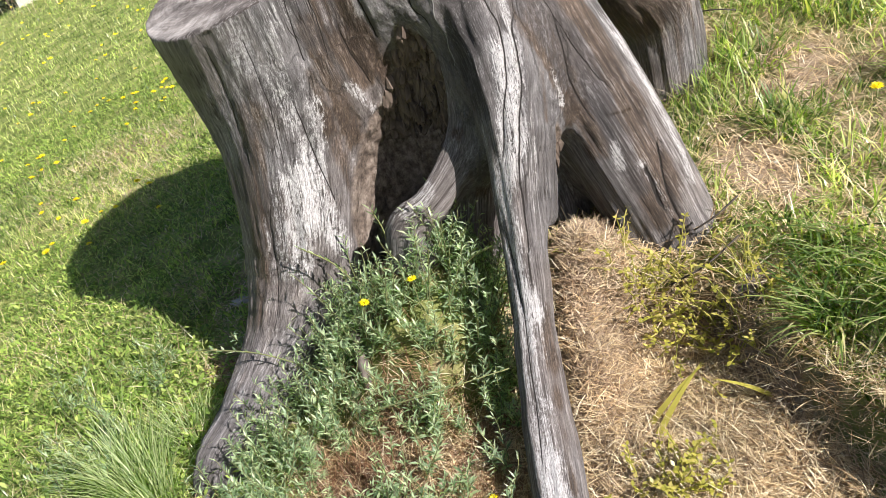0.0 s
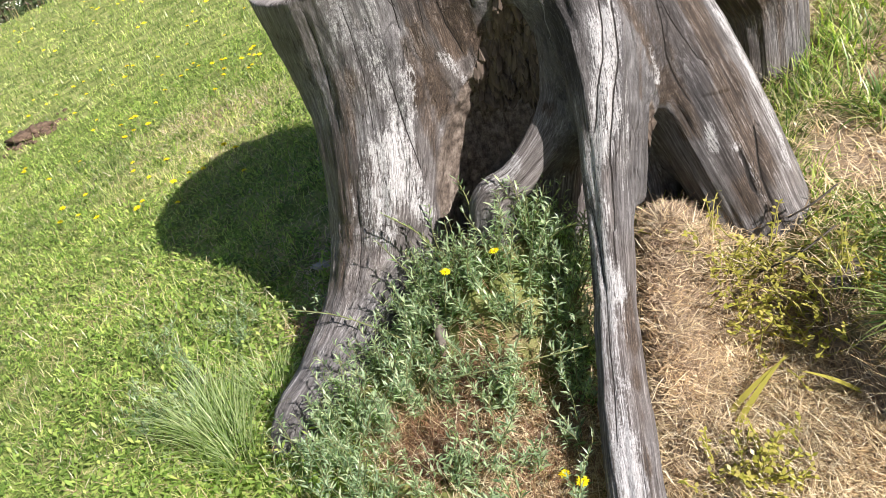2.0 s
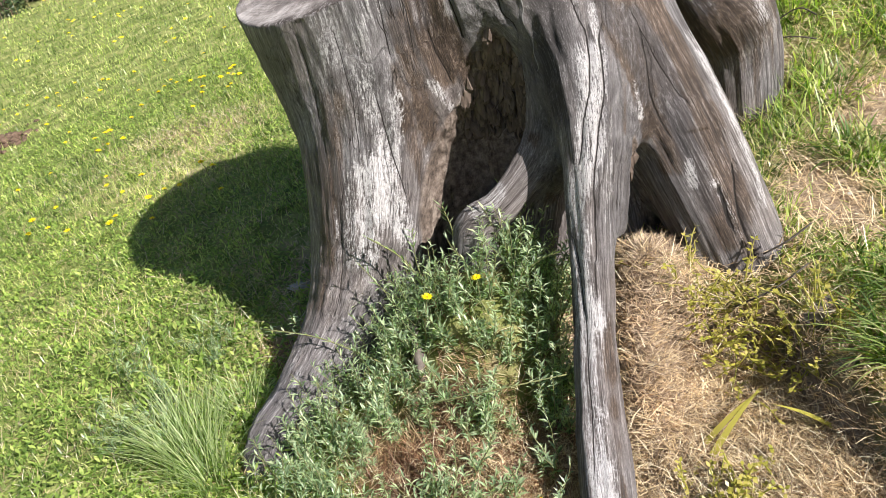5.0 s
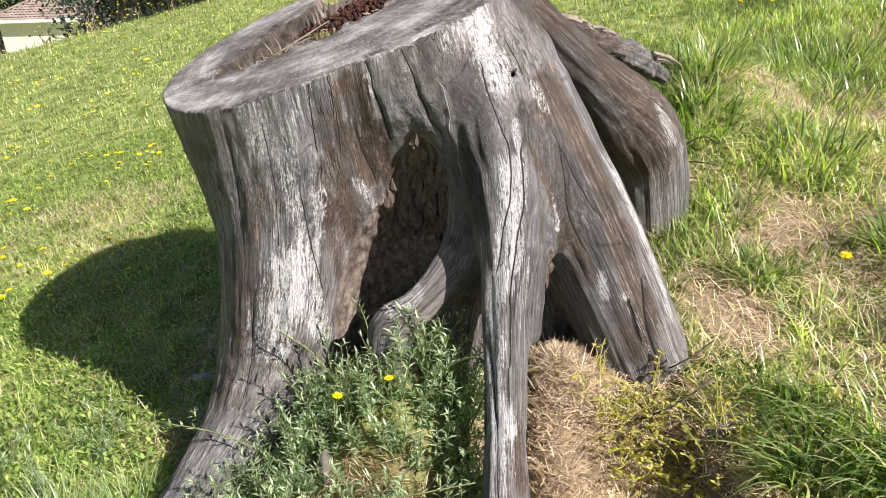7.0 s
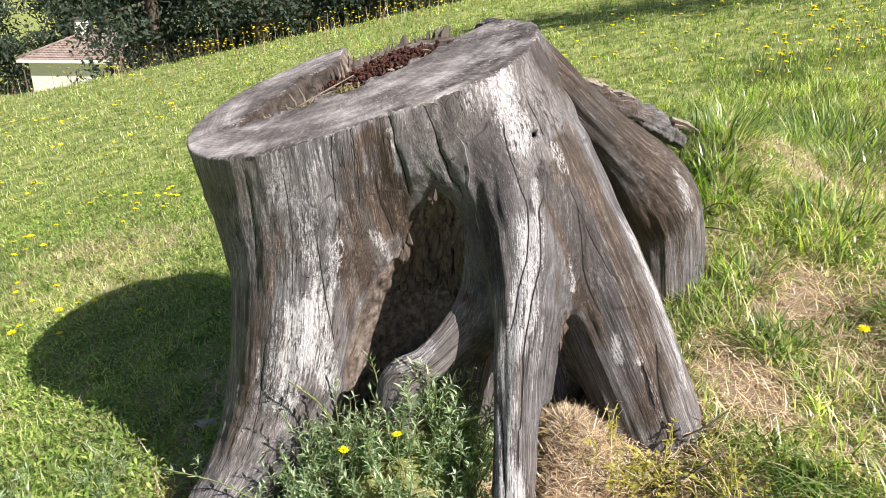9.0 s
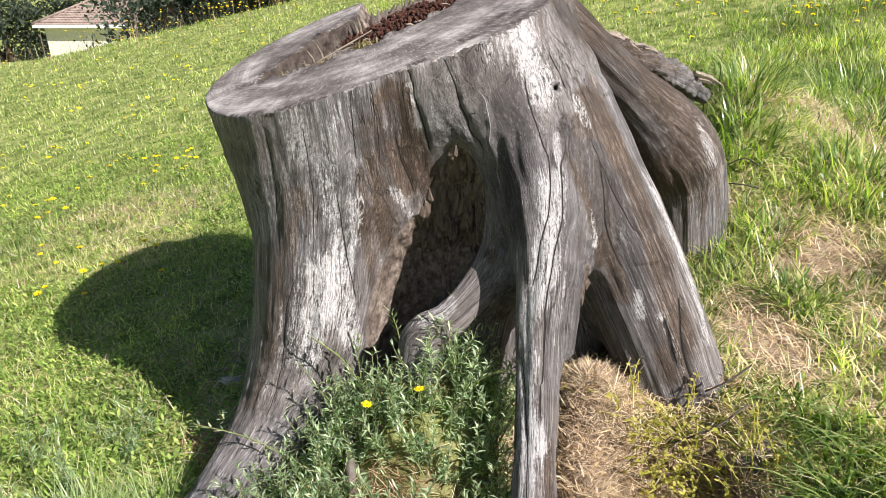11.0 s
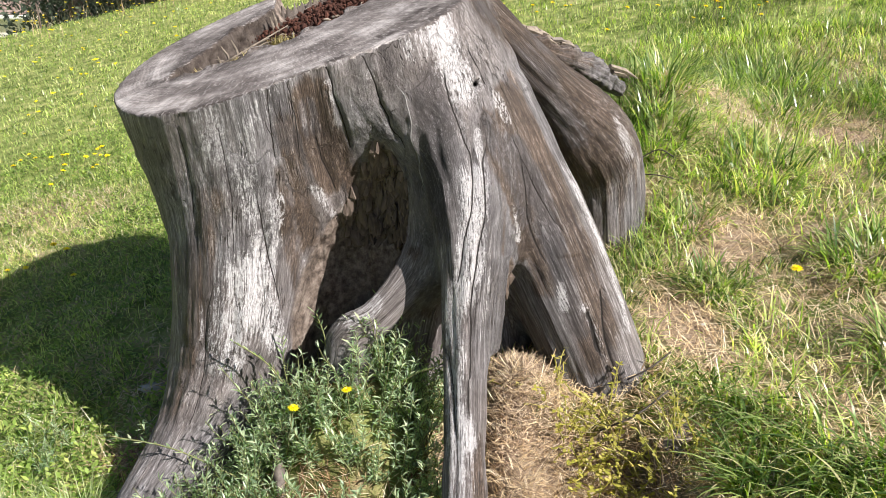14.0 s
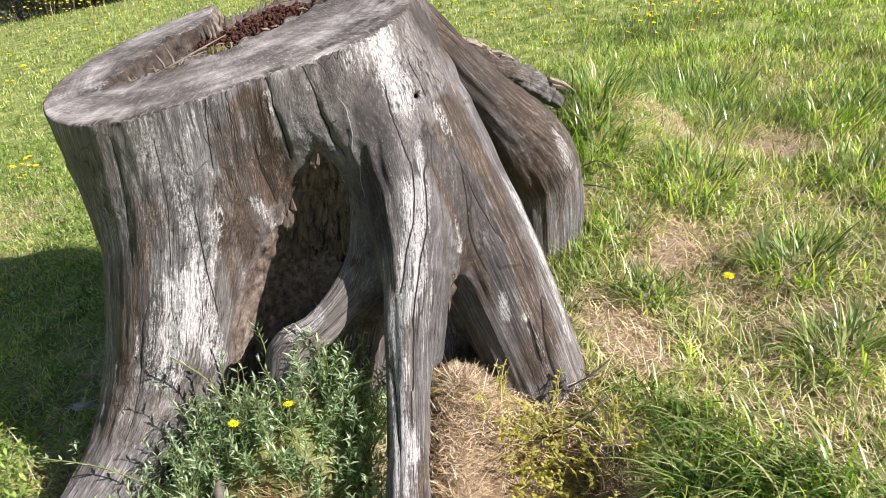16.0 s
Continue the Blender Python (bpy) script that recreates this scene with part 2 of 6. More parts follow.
def cut_material():
    """Sawn face: growth rings round the pith, saw marks, radial checks."""
    m, nt, b = mat("sawn_face")
    co = obj_co(nt)
    sep = nt.nodes.new("ShaderNodeSeparateXYZ")
    nt.links.new(co, sep.inputs[0])
    dx, dy = calc(nt, "SUBTRACT", sep.outputs[0], PITH[0]), calc(nt, "SUBTRACT", sep.outputs[1], PITH[1])
    r = calc(nt, "SQRT", calc(nt, "ADD", calc(nt, "MULTIPLY", dx, dx), calc(nt, "MULTIPLY", dy, dy)))
    warp = noise_at(nt, co, 6, 3)
    rr = calc(nt, "ADD", r, calc(nt, "MULTIPLY", warp, 0.045))
    ring = calc(nt, "MULTIPLY", calc(nt, "SINE", calc(nt, "MULTIPLY", rr, 560)), span(nt, noise_at(nt, co, 11, 3), 0.35, 0.65, 0.2, 1.3))
    ring2 = calc(nt, "SINE", calc(nt, "MULTIPLY", rr, 175))
    ang = calc(nt, "ARCTAN2", dy, dx)
    cmb = nt.nodes.new("ShaderNodeCombineXYZ")
    nt.links.new(calc(nt, "MULTIPLY", ang, 9), cmb.inputs[0])
    nt.links.new(calc(nt, "MULTIPLY", r, 5), cmb.inputs[1])
    ray = noise_at(nt, cmb.outputs[0], 3.2, 3, 0.6)
    saw = noise_at(nt, co, 1, 4, 0.7, (120, 420, 60))
    blot = noise_at(nt, co, 7, 5, 0.6)
    base = ramp(nt, blot, [(0.38, (0.11, 0.09, 0.082)), (0.5, (0.25, 0.218, 0.203)), (0.62, (0.47, 0.425, 0.405))])
    f = calc(nt, "ADD", calc(nt, "MULTIPLY", ring, 0.15), calc(nt, "MULTIPLY", ring2, 0.12))
    f = calc(nt, "ADD", f, calc(nt, "MULTIPLY", calc(nt, "SUBTRACT", ray, 0.5), 1.1))
    f = calc(nt, "ADD", f, calc(nt, "MULTIPLY", calc(nt, "SUBTRACT", saw, 0.5), 0.7))
    f = calc(nt, "ADD", f, calc(nt, "MULTIPLY", calc(nt, "SUBTRACT", noise_at(nt, co, 330, 3, 0.7), 0.5), 1.6))
    f = calc(nt, "ADD", f, 1.0)
    tone = nt.nodes.new("ShaderNodeCombineXYZ")
    for n in range(3):
        nt.links.new(f, tone.inputs[n])
    col = mixc(nt, 1.0, base, tone.outputs[0], "MULTIPLY")
    edge = calc(nt, "MULTIPLY", attr(nt, "stain", "Fac"), span(nt, noise_at(nt, co, 18, 4, 0.65), 0.42, 0.58, 0.25, 1.0))
    col = mixc(nt, calc(nt, "MULTIPLY", edge, 0.95), col, (0.040, 0.029, 0.024))
    scratch = span(nt, noise_at(nt, cmb.outputs[0], 9.0, 4, 0.7), 0.55, 0.62)
    col = mixc(nt, calc(nt, "MULTIPLY", scratch, 0.5), col, (0.62, 0.57, 0.54))
    check = span(nt, calc(nt, "ABSOLUTE", calc(nt, "SUBTRACT", ray, 0.5)), 0.0, 0.01, 1.0, 0.0)
    col = mixc(nt, calc(nt, "MULTIPLY", check, 0.35), col, (0.07, 0.055, 0.05))
    nt.links.new(col, b.inputs["Base Color"])
    b.inputs["Roughness"].default_value = 0.8
    h = calc(nt, "ADD", calc(nt, "MULTIPLY", ring, 0.06), calc(nt, "MULTIPLY", saw, 0.6))
    bump(nt, calc(nt, "SUBTRACT", h, check), b, 0.003, 0.8)
    return m


def leaf_material(name, stops, gloss=0.45, trans=0.35, tone=(0.55, 0.72, 0.15), mottle=0.3):
    """Blades and leaves: one tint an island, some light coming through."""
    m, nt, b = mat(name)
    geo = nt.nodes.new("ShaderNodeNewGeometry")
    col = ramp(nt, geo.outputs["Random Per Island"], stops)
    n = noise_at(nt, obj_co(nt), 1.6, 3)
    n2 = noise_at(nt, obj_co(nt), 7.5, 3)
    col = mixc(nt, mottle, col, ramp(nt, n2, [(0.36, (0.6, 0.6, 0.62)), (0.64, (1.35, 1.32, 1.3))]), "MULTIPLY")
    col = mixc(nt, mottle, col, ramp(nt, n, [(0.36, (0.62, 0.66, 0.62)), (0.64, (1.35, 1.27, 1.2))]), "MULTIPLY")
    nt.links.new(col, b.inputs["Base Color"])
    b.inputs["Roughness"].default_value = gloss * 0.85
    b.inputs["Specular IOR Level"].default_value = 0.5
    tr = nt.nodes.new("ShaderNodeBsdfTranslucent")
    nt.links.new(mixc(nt, 1.0, col, tuple(2.2 * t for t in tone), "MULTIPLY"), tr.inputs[0])
    mx = nt.nodes.new("ShaderNodeMixShader")
    mx.inputs[0].default_value = trans
    nt.links.new(b.outputs[0], mx.inputs[1])
    nt.links.new(tr.outputs[0], mx.inputs[2])
    nt.links.new(mx.outputs[0], nt.nodes["Material Output"].inputs[0])
    return m


def ground_material():
    m, nt, b = mat("turf_soil")
    co = obj_co(nt)
    big, midn, fine = noise_at(nt, co, 1.1, 4), noise_at(nt, co, 9, 5, 0.65), noise_at(nt, co, 70, 5, 0.7)
    green = ramp(nt, midn, [(0.36, (0.11, 0.14, 0.038)), (0.5, (0.23, 0.27, 0.080)), (0.64, (0.42, 0.41, 0.17))])
    straw = ramp(nt, fine, [(0.3, (0.16, 0.11, 0.075)), (0.5, (0.34, 0.255, 0.18)), (0.7, (0.52, 0.42, 0.31))])
    d = attr(nt, "dry", "Fac")
    fac = span(nt, calc(nt, "ADD", d, calc(nt, "MULTIPLY", calc(nt, "SUBTRACT", midn, 0.5), 1.1)), 0.3, 0.6)
    col = mixc(nt, fac, green, straw)
    soil = ramp(nt, fine, [(0.3, (0.035, 0.022, 0.014)), (0.7, (0.13, 0.085, 0.055))])
    col = mixc(nt, attr(nt, "soil", "Fac"), col, soil)
    nt.links.new(col, b.inputs["Base Color"])
    b.inputs["Roughness"].default_value = 0.95
    b.inputs["Specular IOR Level"].default_value = 0.1
    bump(nt, calc(nt, "ADD", fine, midn), b, 0.012, 0.8)
    return m


def plain(name, lo, hi, scale=20, rough=0.8, bumpd=0.004, stretch=None):
    m, nt, b = mat(name)
    n = noise_at(nt, obj_co(nt), scale, 5, 0.65, stretch)
    nt.links.new(ramp(nt, n, [(0.3, lo), (0.7, hi)]), b.inputs["Base Color"])
    b.inputs["Roughness"].default_value = rough
    b.inputs["Specular IOR Level"].default_value = 0.25
    bump(nt, n, b, bumpd)
    return m


M_WOOD, M_CUT, M_GROUND = wood_material(), cut_material(), ground_material()
M_GRASS = leaf_material("meadow_grass", [(0.0, (0.06, 0.105, 0.024)), (0.3, (0.18, 0.275, 0.062)), (0.6, (0.41, 0.50, 0.18)), (0.87, (0.62, 0.63, 0.29)), (1.0, (0.80, 0.73, 0.48))], 0.36, 0.48, mottle=0.7)
M_LUSH = leaf_material("lush_grass", [(0.0, (0.06, 0.11, 0.032)), (0.4, (0.19, 0.28, 0.088)), (0.7, (0.40, 0.47, 0.185)), (0.86, (0.60, 0.56, 0.29)), (1.0, (0.76, 0.65, 0.44))], 0.32, 0.45, mottle=0.6)
M_PALE = leaf_material("pale_grass", [(0.0, (0.22, 0.29, 0.13)), (0.5, (0.38, 0.45, 0.22)), (1.0, (0.60, 0.62, 0.38))], 0.42, 0.45)
M_STRAW = leaf_material("dry_straw", [(0.0, (0.13, 0.082, 0.048)), (0.32, (0.42, 0.31, 0.18)), (0.72, (0.70, 0.57, 0.36)), (1.0, (0.84, 0.77, 0.60))], 0.6, 0.15, (0.8, 0.62, 0.35))
M_LITTER = leaf_material("dead_litter", [(0.0, (0.11, 0.075, 0.052)), (0.45, (0.29, 0.215, 0.15)), (0.8, (0.50, 0.40, 0.28)), (1.0, (0.68, 0.58, 0.44))], 0.7, 0.1, (0.8, 0.6, 0.4))
M_RUST = leaf_material("rusty_straw", [(0.0, (0.13, 0.06, 0.032)), (0.6, (0.25, 0.13, 0.07)), (1.0, (0.36, 0.23, 0.13))], 0.6, 0.12, (0.8, 0.5, 0.3))
M_WEED = leaf_material("weed_leaf", [(0.0, (0.12, 0.175, 0.10)), (0.5, (0.27, 0.365, 0.225)), (0.85, (0.46, 0.55, 0.37)), (1.0, (0.66, 0.68, 0.47))], 0.38, 0.42)
M_STEM = plain("weed_stem", (0.12, 0.15, 0.06), (0.22, 0.21, 0.09), 30)
M_CLOVER = leaf_material("broad_leaf", [(0.0, (0.12, 0.19, 0.045)), (0.6, (0.31, 0.42, 0.10)), (1.0, (0.54, 0.58, 0.19))], 0.4, 0.42)
M_SPRIG = leaf_material("yellow_sprig", [(0.0, (0.27, 0.27, 0.045)), (0.5, (0.42, 0.38, 0.07)), (1.0, (0.52, 0.43, 0.15))], 0.5, 0.3)
M_PETAL = leaf_material("yellow_petal", [(0.0, (0.80, 0.66, 0.01)), (1.0, (0.86, 0.76, 0.02))], 0.6, 0.25, (0.9, 0.85, 0.1), 0.0)
M_GREYLEAF = leaf_material("silver_leaf", [(0.0, (0.38, 0.43, 0.39)), (1.0, (0.52, 0.56, 0.52))], 0.6, 0.15)


# ---- mesh helpers ----
def mesh_of(name, verts, faces, material, smooth_shade=True):
    me = bpy.data.meshes.new(name)
    me.from_pydata([tuple(v) for v in verts] if not isinstance(verts, np.ndarray) else verts.tolist(), [], faces if not isinstance(faces, np.ndarray) else faces.tolist())
    me.materials.append(material)
    if smooth_shade:
        me.polygons.foreach_set("use_smooth", np.ones(len(me.polygons), bool))
    me.update()
    return me


def fast_mesh(name, verts, quads, tris, material):
    """A mesh from arrays of corners."""
    me = bpy.data.meshes.new(name)
    nq, nt_ = len(quads), len(tris)
    me.vertices.add(len(verts))
    me.vertices.foreach_set("co", np.ascontiguousarray(verts, np.float32).ravel())
    loops = np.concatenate([np.asarray(quads, np.int32).ravel(), np.asarray(tris, np.int32).ravel()])
    me.loops.add(len(loops))
    me.loops.foreach_set("vertex_index", loops)
    me.polygons.add(nq + nt_)
    me.polygons.foreach_set("loop_start", np.concatenate([np.arange(nq) * 4, nq * 4 + np.arange(nt_) * 3]).astype(np.int32))
    me.polygons.foreach_set("use_smooth", np.ones(nq + nt_, bool))
    me.materials.append(material)
    me.update(calc_edges=True)
    return me


def put_attr(me, name, values):
    values = np.ascontiguousarray(values, np.float32)
    if values.ndim == 1:
        a = me.attributes.new(name, "FLOAT", "POINT")
        a.data.foreach_set("value", values)
    else:
        a = me.attributes.new(name, "FLOAT_VECTOR", "POINT")
        a.data.foreach_set("vector", values.ravel())


def thing(name, label, category, group="", kind="", at=(0, 0, 0)):
    ob = tagged(new(name), label, category, group, kind)
    ob.location = at
    ob.empty_display_size = 0.05
    return ob


def part(name, me, parent, label=""):
    ob = new(name, me)
    ob.parent = parent
    return tagged(ob, label)


def tube(path, radii, sides=6, cap=True):
    """Vertices and faces of a tube along a path."""
    path = [Vector(p) for p in path]
    vs, fs = [], []
    up = Vector((0.3, 0.2, 1)).normalized()
    for n, p in enumerate(path):
        d = (path[min(n + 1, len(path) - 1)] - path[max(n - 1, 0)]).normalized()
        e = d.cross(up)
        if e.length < 1e-3:
            e = d.cross(Vector((1, 0, 0)))
        e.normalize()
        g = d.cross(e)
        for s in range(sides):
            a = 2 * math.pi * s / sides
            vs.append(p + radii[n] * (math.cos(a) * e + math.sin(a) * g))
    for n in range(len(path) - 1):
        for s in range(sides):
            q = n * sides
            fs.append((q + s, q + (s + 1) % sides, q + sides + (s + 1) % sides, q + sides + s))
    if cap:
        fs.append(tuple(range(sides))[::-1])
        fs.append(tuple((len(path) - 1) * sides + s for s in range(sides)))
    return vs, fs


def join(pieces):
    vs, fs = [], []
    for v, f in pieces:
        o = len(vs)
        vs += list(v)
        fs += [tuple(i + o for i in q) for q in f]
    return vs, fs


def blades(base, length, width, lean, curve, azimuth, levels=3, flat=None):
    """Arrays of grass blades: each a tapering bent ribbon. Returns verts, quads, tris."""
    n = len(base)
    d = np.stack([np.cos(azimuth), np.sin(azimuth), np.zeros(n)], 1)
    side = np.stack([-np.sin(azimuth), np.cos(azimuth), np.zeros(n)], 1)
    p = np.array(base, float)
    out = []
    segs = levels - 1
    th = np.array(lean, float)
    for k in range(levels):
        w = width * (1 - (k / segs) ** 1.6 * 0.9) * 0.5
        if k == segs:
            out.append(p[:, None, :])
        else:
            out.append(np.stack([p - side * w[:, None], p + side * w[:, None]], 1))
        step = length / segs
        p = p + step[:, None] * (np.sin(th)[:, None] * d + np.cos(th)[:, None] * np.array([0, 0, 1.0]))
        th = th + curve / segs
    verts = np.concatenate(out, 1)
    per = verts.shape[1]
    o = np.arange(n)[:, None] * per
    quads = np.concatenate([o + np.array([2 * k, 2 * k + 1, 2 * k + 3, 2 * k + 2]) for k in range(segs - 1)], 0) if segs > 1 else np.zeros((0, 4), int)
    tris = o + np.array([2 * segs - 2, 2 * segs - 1, 2 * segs])
    return verts.reshape(-1, 3), quads, tris


# ---- the stump: a solid from rounded limbs, meshed on a grid ----
VOX = 0.0058
LO, HI = np.array([-0.80, -1.55, -0.22]), np.array([1.16, 1.38, 1.26])
CUT = (1.005, 0.31, 0.107)


def cut_height(x, y):
    return CUT[0] + CUT[1] * (x + 0.17) + CUT[2] * y


# each limb: rows of x, y, z, radius
BRANCHES, HOLLOWS, CRACKS = [], [], []


def limb(name, blend, *rows):
    BRANCHES.append((name, blend, rows))


def hollow(blend, *rows):
    HOLLOWS.append((blend, rows))


# the bole, and the broad root with the ridge down to the weeds
limb("trunk", 0.10, (-0.235, 0.0, 1.5, 0.438), (-0.225, 0.0, 1.05, 0.440), (-0.194, 0.0, 0.80, 0.412), (-0.14, 0.02, 0.5, 0.375), (-0.10, 0.05, 0.25, 0.38), (-0.06, 0.08, -0.2, 0.46))
limb("root", 0.10, (-0.27, -0.12, 1.2, 0.22), (-0.28, -0.20, 0.80, 0.23), (-0.29, -0.27, 0.55, 0.20), (-0.315, -0.36, 0.32, 0.18), (-0.40, -0.50, 0.14, 0.124), (-0.508, -0.69, 0.04, 0.082), (-0.575, -0.79, 0.0, 0.068), (-0.61, -0.86, -0.10, 0.055))
# the narrow middle root and its shoulder
limb("root", 0.06, (-0.05, -0.02, 1.3, 0.20), (0.05, -0.15, 1.04, 0.18), (0.185, -0.40, 0.82, 0.085), (0.212, -0.555, 0.64, 0.056), (0.203, -0.645, 0.48, 0.048), (0.196, -0.74, 0.33, 0.043), (0.185, -0.88, 0.20, 0.045), (0.18, -1.08, 0.09, 0.055), (0.17, -1.4, 0.0, 0.06))
limb("root", 0.08, (-0.05, -0.05, 1.25, 0.21), (0.02, -0.19, 1.0, 0.215), (0.052, -0.255, 0.89, 0.175), (0.10, -0.31, 0.77, 0.10), (0.135, -0.38, 0.63, 0.065), (0.155, -0.48, 0.52, 0.048))
limb("root", 0.07, (-0.06, -0.02, 1.25, 0.22), (0.05, -0.10, 1.02, 0.225), (0.265, -0.225, 0.82, 0.15), (0.395, -0.325, 0.60, 0.134), (0.49, -0.42, 0.40, 0.124), (0.565, -0.50, 0.22, 0.115), (0.625, -0.57, 0.03, 0.11))
# arm that curls down to a knob in front of the hollow, and the solid wood under it
limb("root", 0.05, (0.132, -0.409, 0.686, 0.052), (0.126, -0.445, 0.602, 0.050), (0.100, -0.487, 0.536, 0.050), (0.054, -0.523, 0.487, 0.046), (0.006, -0.545, 0.447, 0.047), (-0.042, -0.555, 0.420, 0.054), (-0.055, -0.555, 0.36, 0.062), (-0.045, -0.55, 0.226, 0.09))
limb("root", 0.05, (0.15, -0.46, 0.54, 0.045), (0.11, -0.46, 0.42, 0.05), (0.08, -0.46, 0.25, 0.06), (0.07, -0.46, 0.1, 0.07))
limb("trunk", 0.08, (-0.03, -0.02, 1.1, 0.25), (0.08, -0.08, 0.75, 0.25), (0.20, -0.16, 0.45, 0.25), (0.25, -0.16, 0.1, 0.27))
limb("root", 0.08, (-0.04, -0.04, 1.25, 0.21), (0.06, -0.12, 1.0, 0.215), (0.20, -0.30, 0.80, 0.15), (0.25, -0.41, 0.68, 0.11), (0.272, -0.49, 0.59, 0.068), (0.272, -0.56, 0.50, 0.036), (0.258, -0.61, 0.42, 0.026))
# the stout root behind, and the broken one beside it
limb("root", 0.05, (0.02, -0.05, 1.2, 0.17), (0.17, -0.06, 1.06, 0.115), (0.287, -0.025, 1.03, 0.066), (0.389, 0.02, 0.93, 0.068), (0.484, 0.066, 0.834, 0.074), (0.579, 0.12, 0.736, 0.099), (0.685, 0.18, 0.611, 0.132), (0.741, 0.207, 0.489, 0.122), (0.765, 0.20, 0.30, 0.115))
limb("root", 0.03, (0.24, 0.10, 1.02, 0.06), (0.400, 0.20, 0.93, 0.036), (0.520, 0.290, 0.875, 0.042), (0.662, 0.434, 0.805, 0.048), (0.79, 0.56, 0.735, 0.040), (0.90, 0.66, 0.655, 0.026))
limb("root", 0.12, (-0.3, 0.3, 0.5, 0.18), (-0.40, 0.42, 0.15, 0.14), (-0.48, 0.52, -0.1, 0.1))
# hollows cut out of it, likewise: a knot hole, the groove, the front hollow, the slit between two roots, smaller gaps
hollow(0.006, (0.246, -0.45, 0.945, 0.012), (0.246, -0.39, 0.935, 0.011), (0.246, -0.36, 0.93, 0.009))
hollow(0.02, (0.008, -0.475, 0.82, 0.010), (0.015, -0.46, 0.75, 0.03), (0.0, -0.455, 0.66, 0.045))
hollow(0.035, (0.013, -0.455, 0.84, 0.006), (0.022, -0.44, 0.802, 0.024), (0.025, -0.422, 0.705, 0.058), (0.006, -0.421, 0.605, 0.084), (-0.035, -0.427, 0.504, 0.108), (-0.056, -0.445, 0.391, 0.118), (-0.060, -0.469, 0.278, 0.118))
hollow(0.015, (0.308, -0.541, 0.575, 0.005), (0.319, -0.547, 0.521, 0.020), (0.338, -0.558, 0.452, 0.035), (0.36, -0.572, 0.368, 0.046), (0.38, -0.59, 0.257, 0.055))
hollow(0.012, (0.416, -0.593, 0.370, 0.009), (0.433, -0.605, 0.336, 0.018), (0.443, -0.615, 0.285, 0.019))
hollow(0.012, (-0.015, -0.47, 0.885, 0.004), (0.0, -0.475, 0.845, 0.010), (0.02, -0.47, 0.80, 0.011))
hollow(0.012, (0.035, -0.475, 0.825, 0.006), (0.05, -0.48, 0.795, 0.013), (0.062, -0.485, 0.765, 0.008))
hollow(0.012, (0.262, -0.10, 1.10, 0.010), (0.30, -0.105, 1.03, 0.013), (0.345, -0.10, 0.955, 0.012), (0.40, -0.08, 0.88, 0.010))


def spline(rows, per=4):
    """Catmull-Rom through the rows."""
    r = np.array(rows, float)
    if len(r) < 3:
        return r
    e = np.vstack([2 * r[0] - r[1], r, 2 * r[-1] - r[-2]])
    out = []
    for n in range(1, len(e) - 2):
        for t in np.arange(per) / per:
            a, b, c, d = e[n - 1:n + 3]
            out.append(0.5 * (2 * b + (c - a) * t + (2 * a - 5 * b + 4 * c - d) * t * t + (3 * b - a - 3 * c + d) * t ** 3))
    out.append(r[-1])
    return np.array(out)


def limb_dist(p, rows):
    """Distance of points to a limb's skin."""
    best = np.full(p.shape[:-1], 9.0, np.float32)
    for a, b in zip(rows[:-1], rows[1:]):
        ab = (b[:3] - a[:3]).astype(np.float32)
        t = np.clip(((p - a[:3].astype(np.float32)) @ ab) / max(float(ab @ ab), 1e-9), 0, 1)
        q = p - a[:3].astype(np.float32) - t[..., None] * ab
        best = np.minimum(best, np.sqrt((q * q).sum(-1)) - (a[3] + t * (b[3] - a[3])).astype(np.float32))
    return best


def smin(a, b, k):
    h = np.maximum(k - np.abs(a - b), 0) / k
    return np.minimum(a, b) - h * h * k * 0.25


SKIN = [(name, k, spline(rows)) for name, k, rows in BRANCHES]
VOIDS = [(k, spline(rows)) for k, rows in HOLLOWS]
TOPHOLE = spline([(-0.45, -0.10, 0, 0.03), (-0.36, -0.05, 0, 0.09), (-0.23, 0.05, 0, 0.165), (-0.11, 0.13, 0, 0.175), (0.0, 0.16, 0, 0.12), (0.10, 0.15, 0, 0.05)])


def top_hole(x, y):
    """Flat distance to the outline of the rotten heart."""
    p = np.stack([x, y, np.zeros_like(x)], -1).astype(np.float32)
    return limb_dist(p, TOPHOLE) + 0.035 * (vnoise(x * 16, y * 16, 0.5, 21) - 0.5)


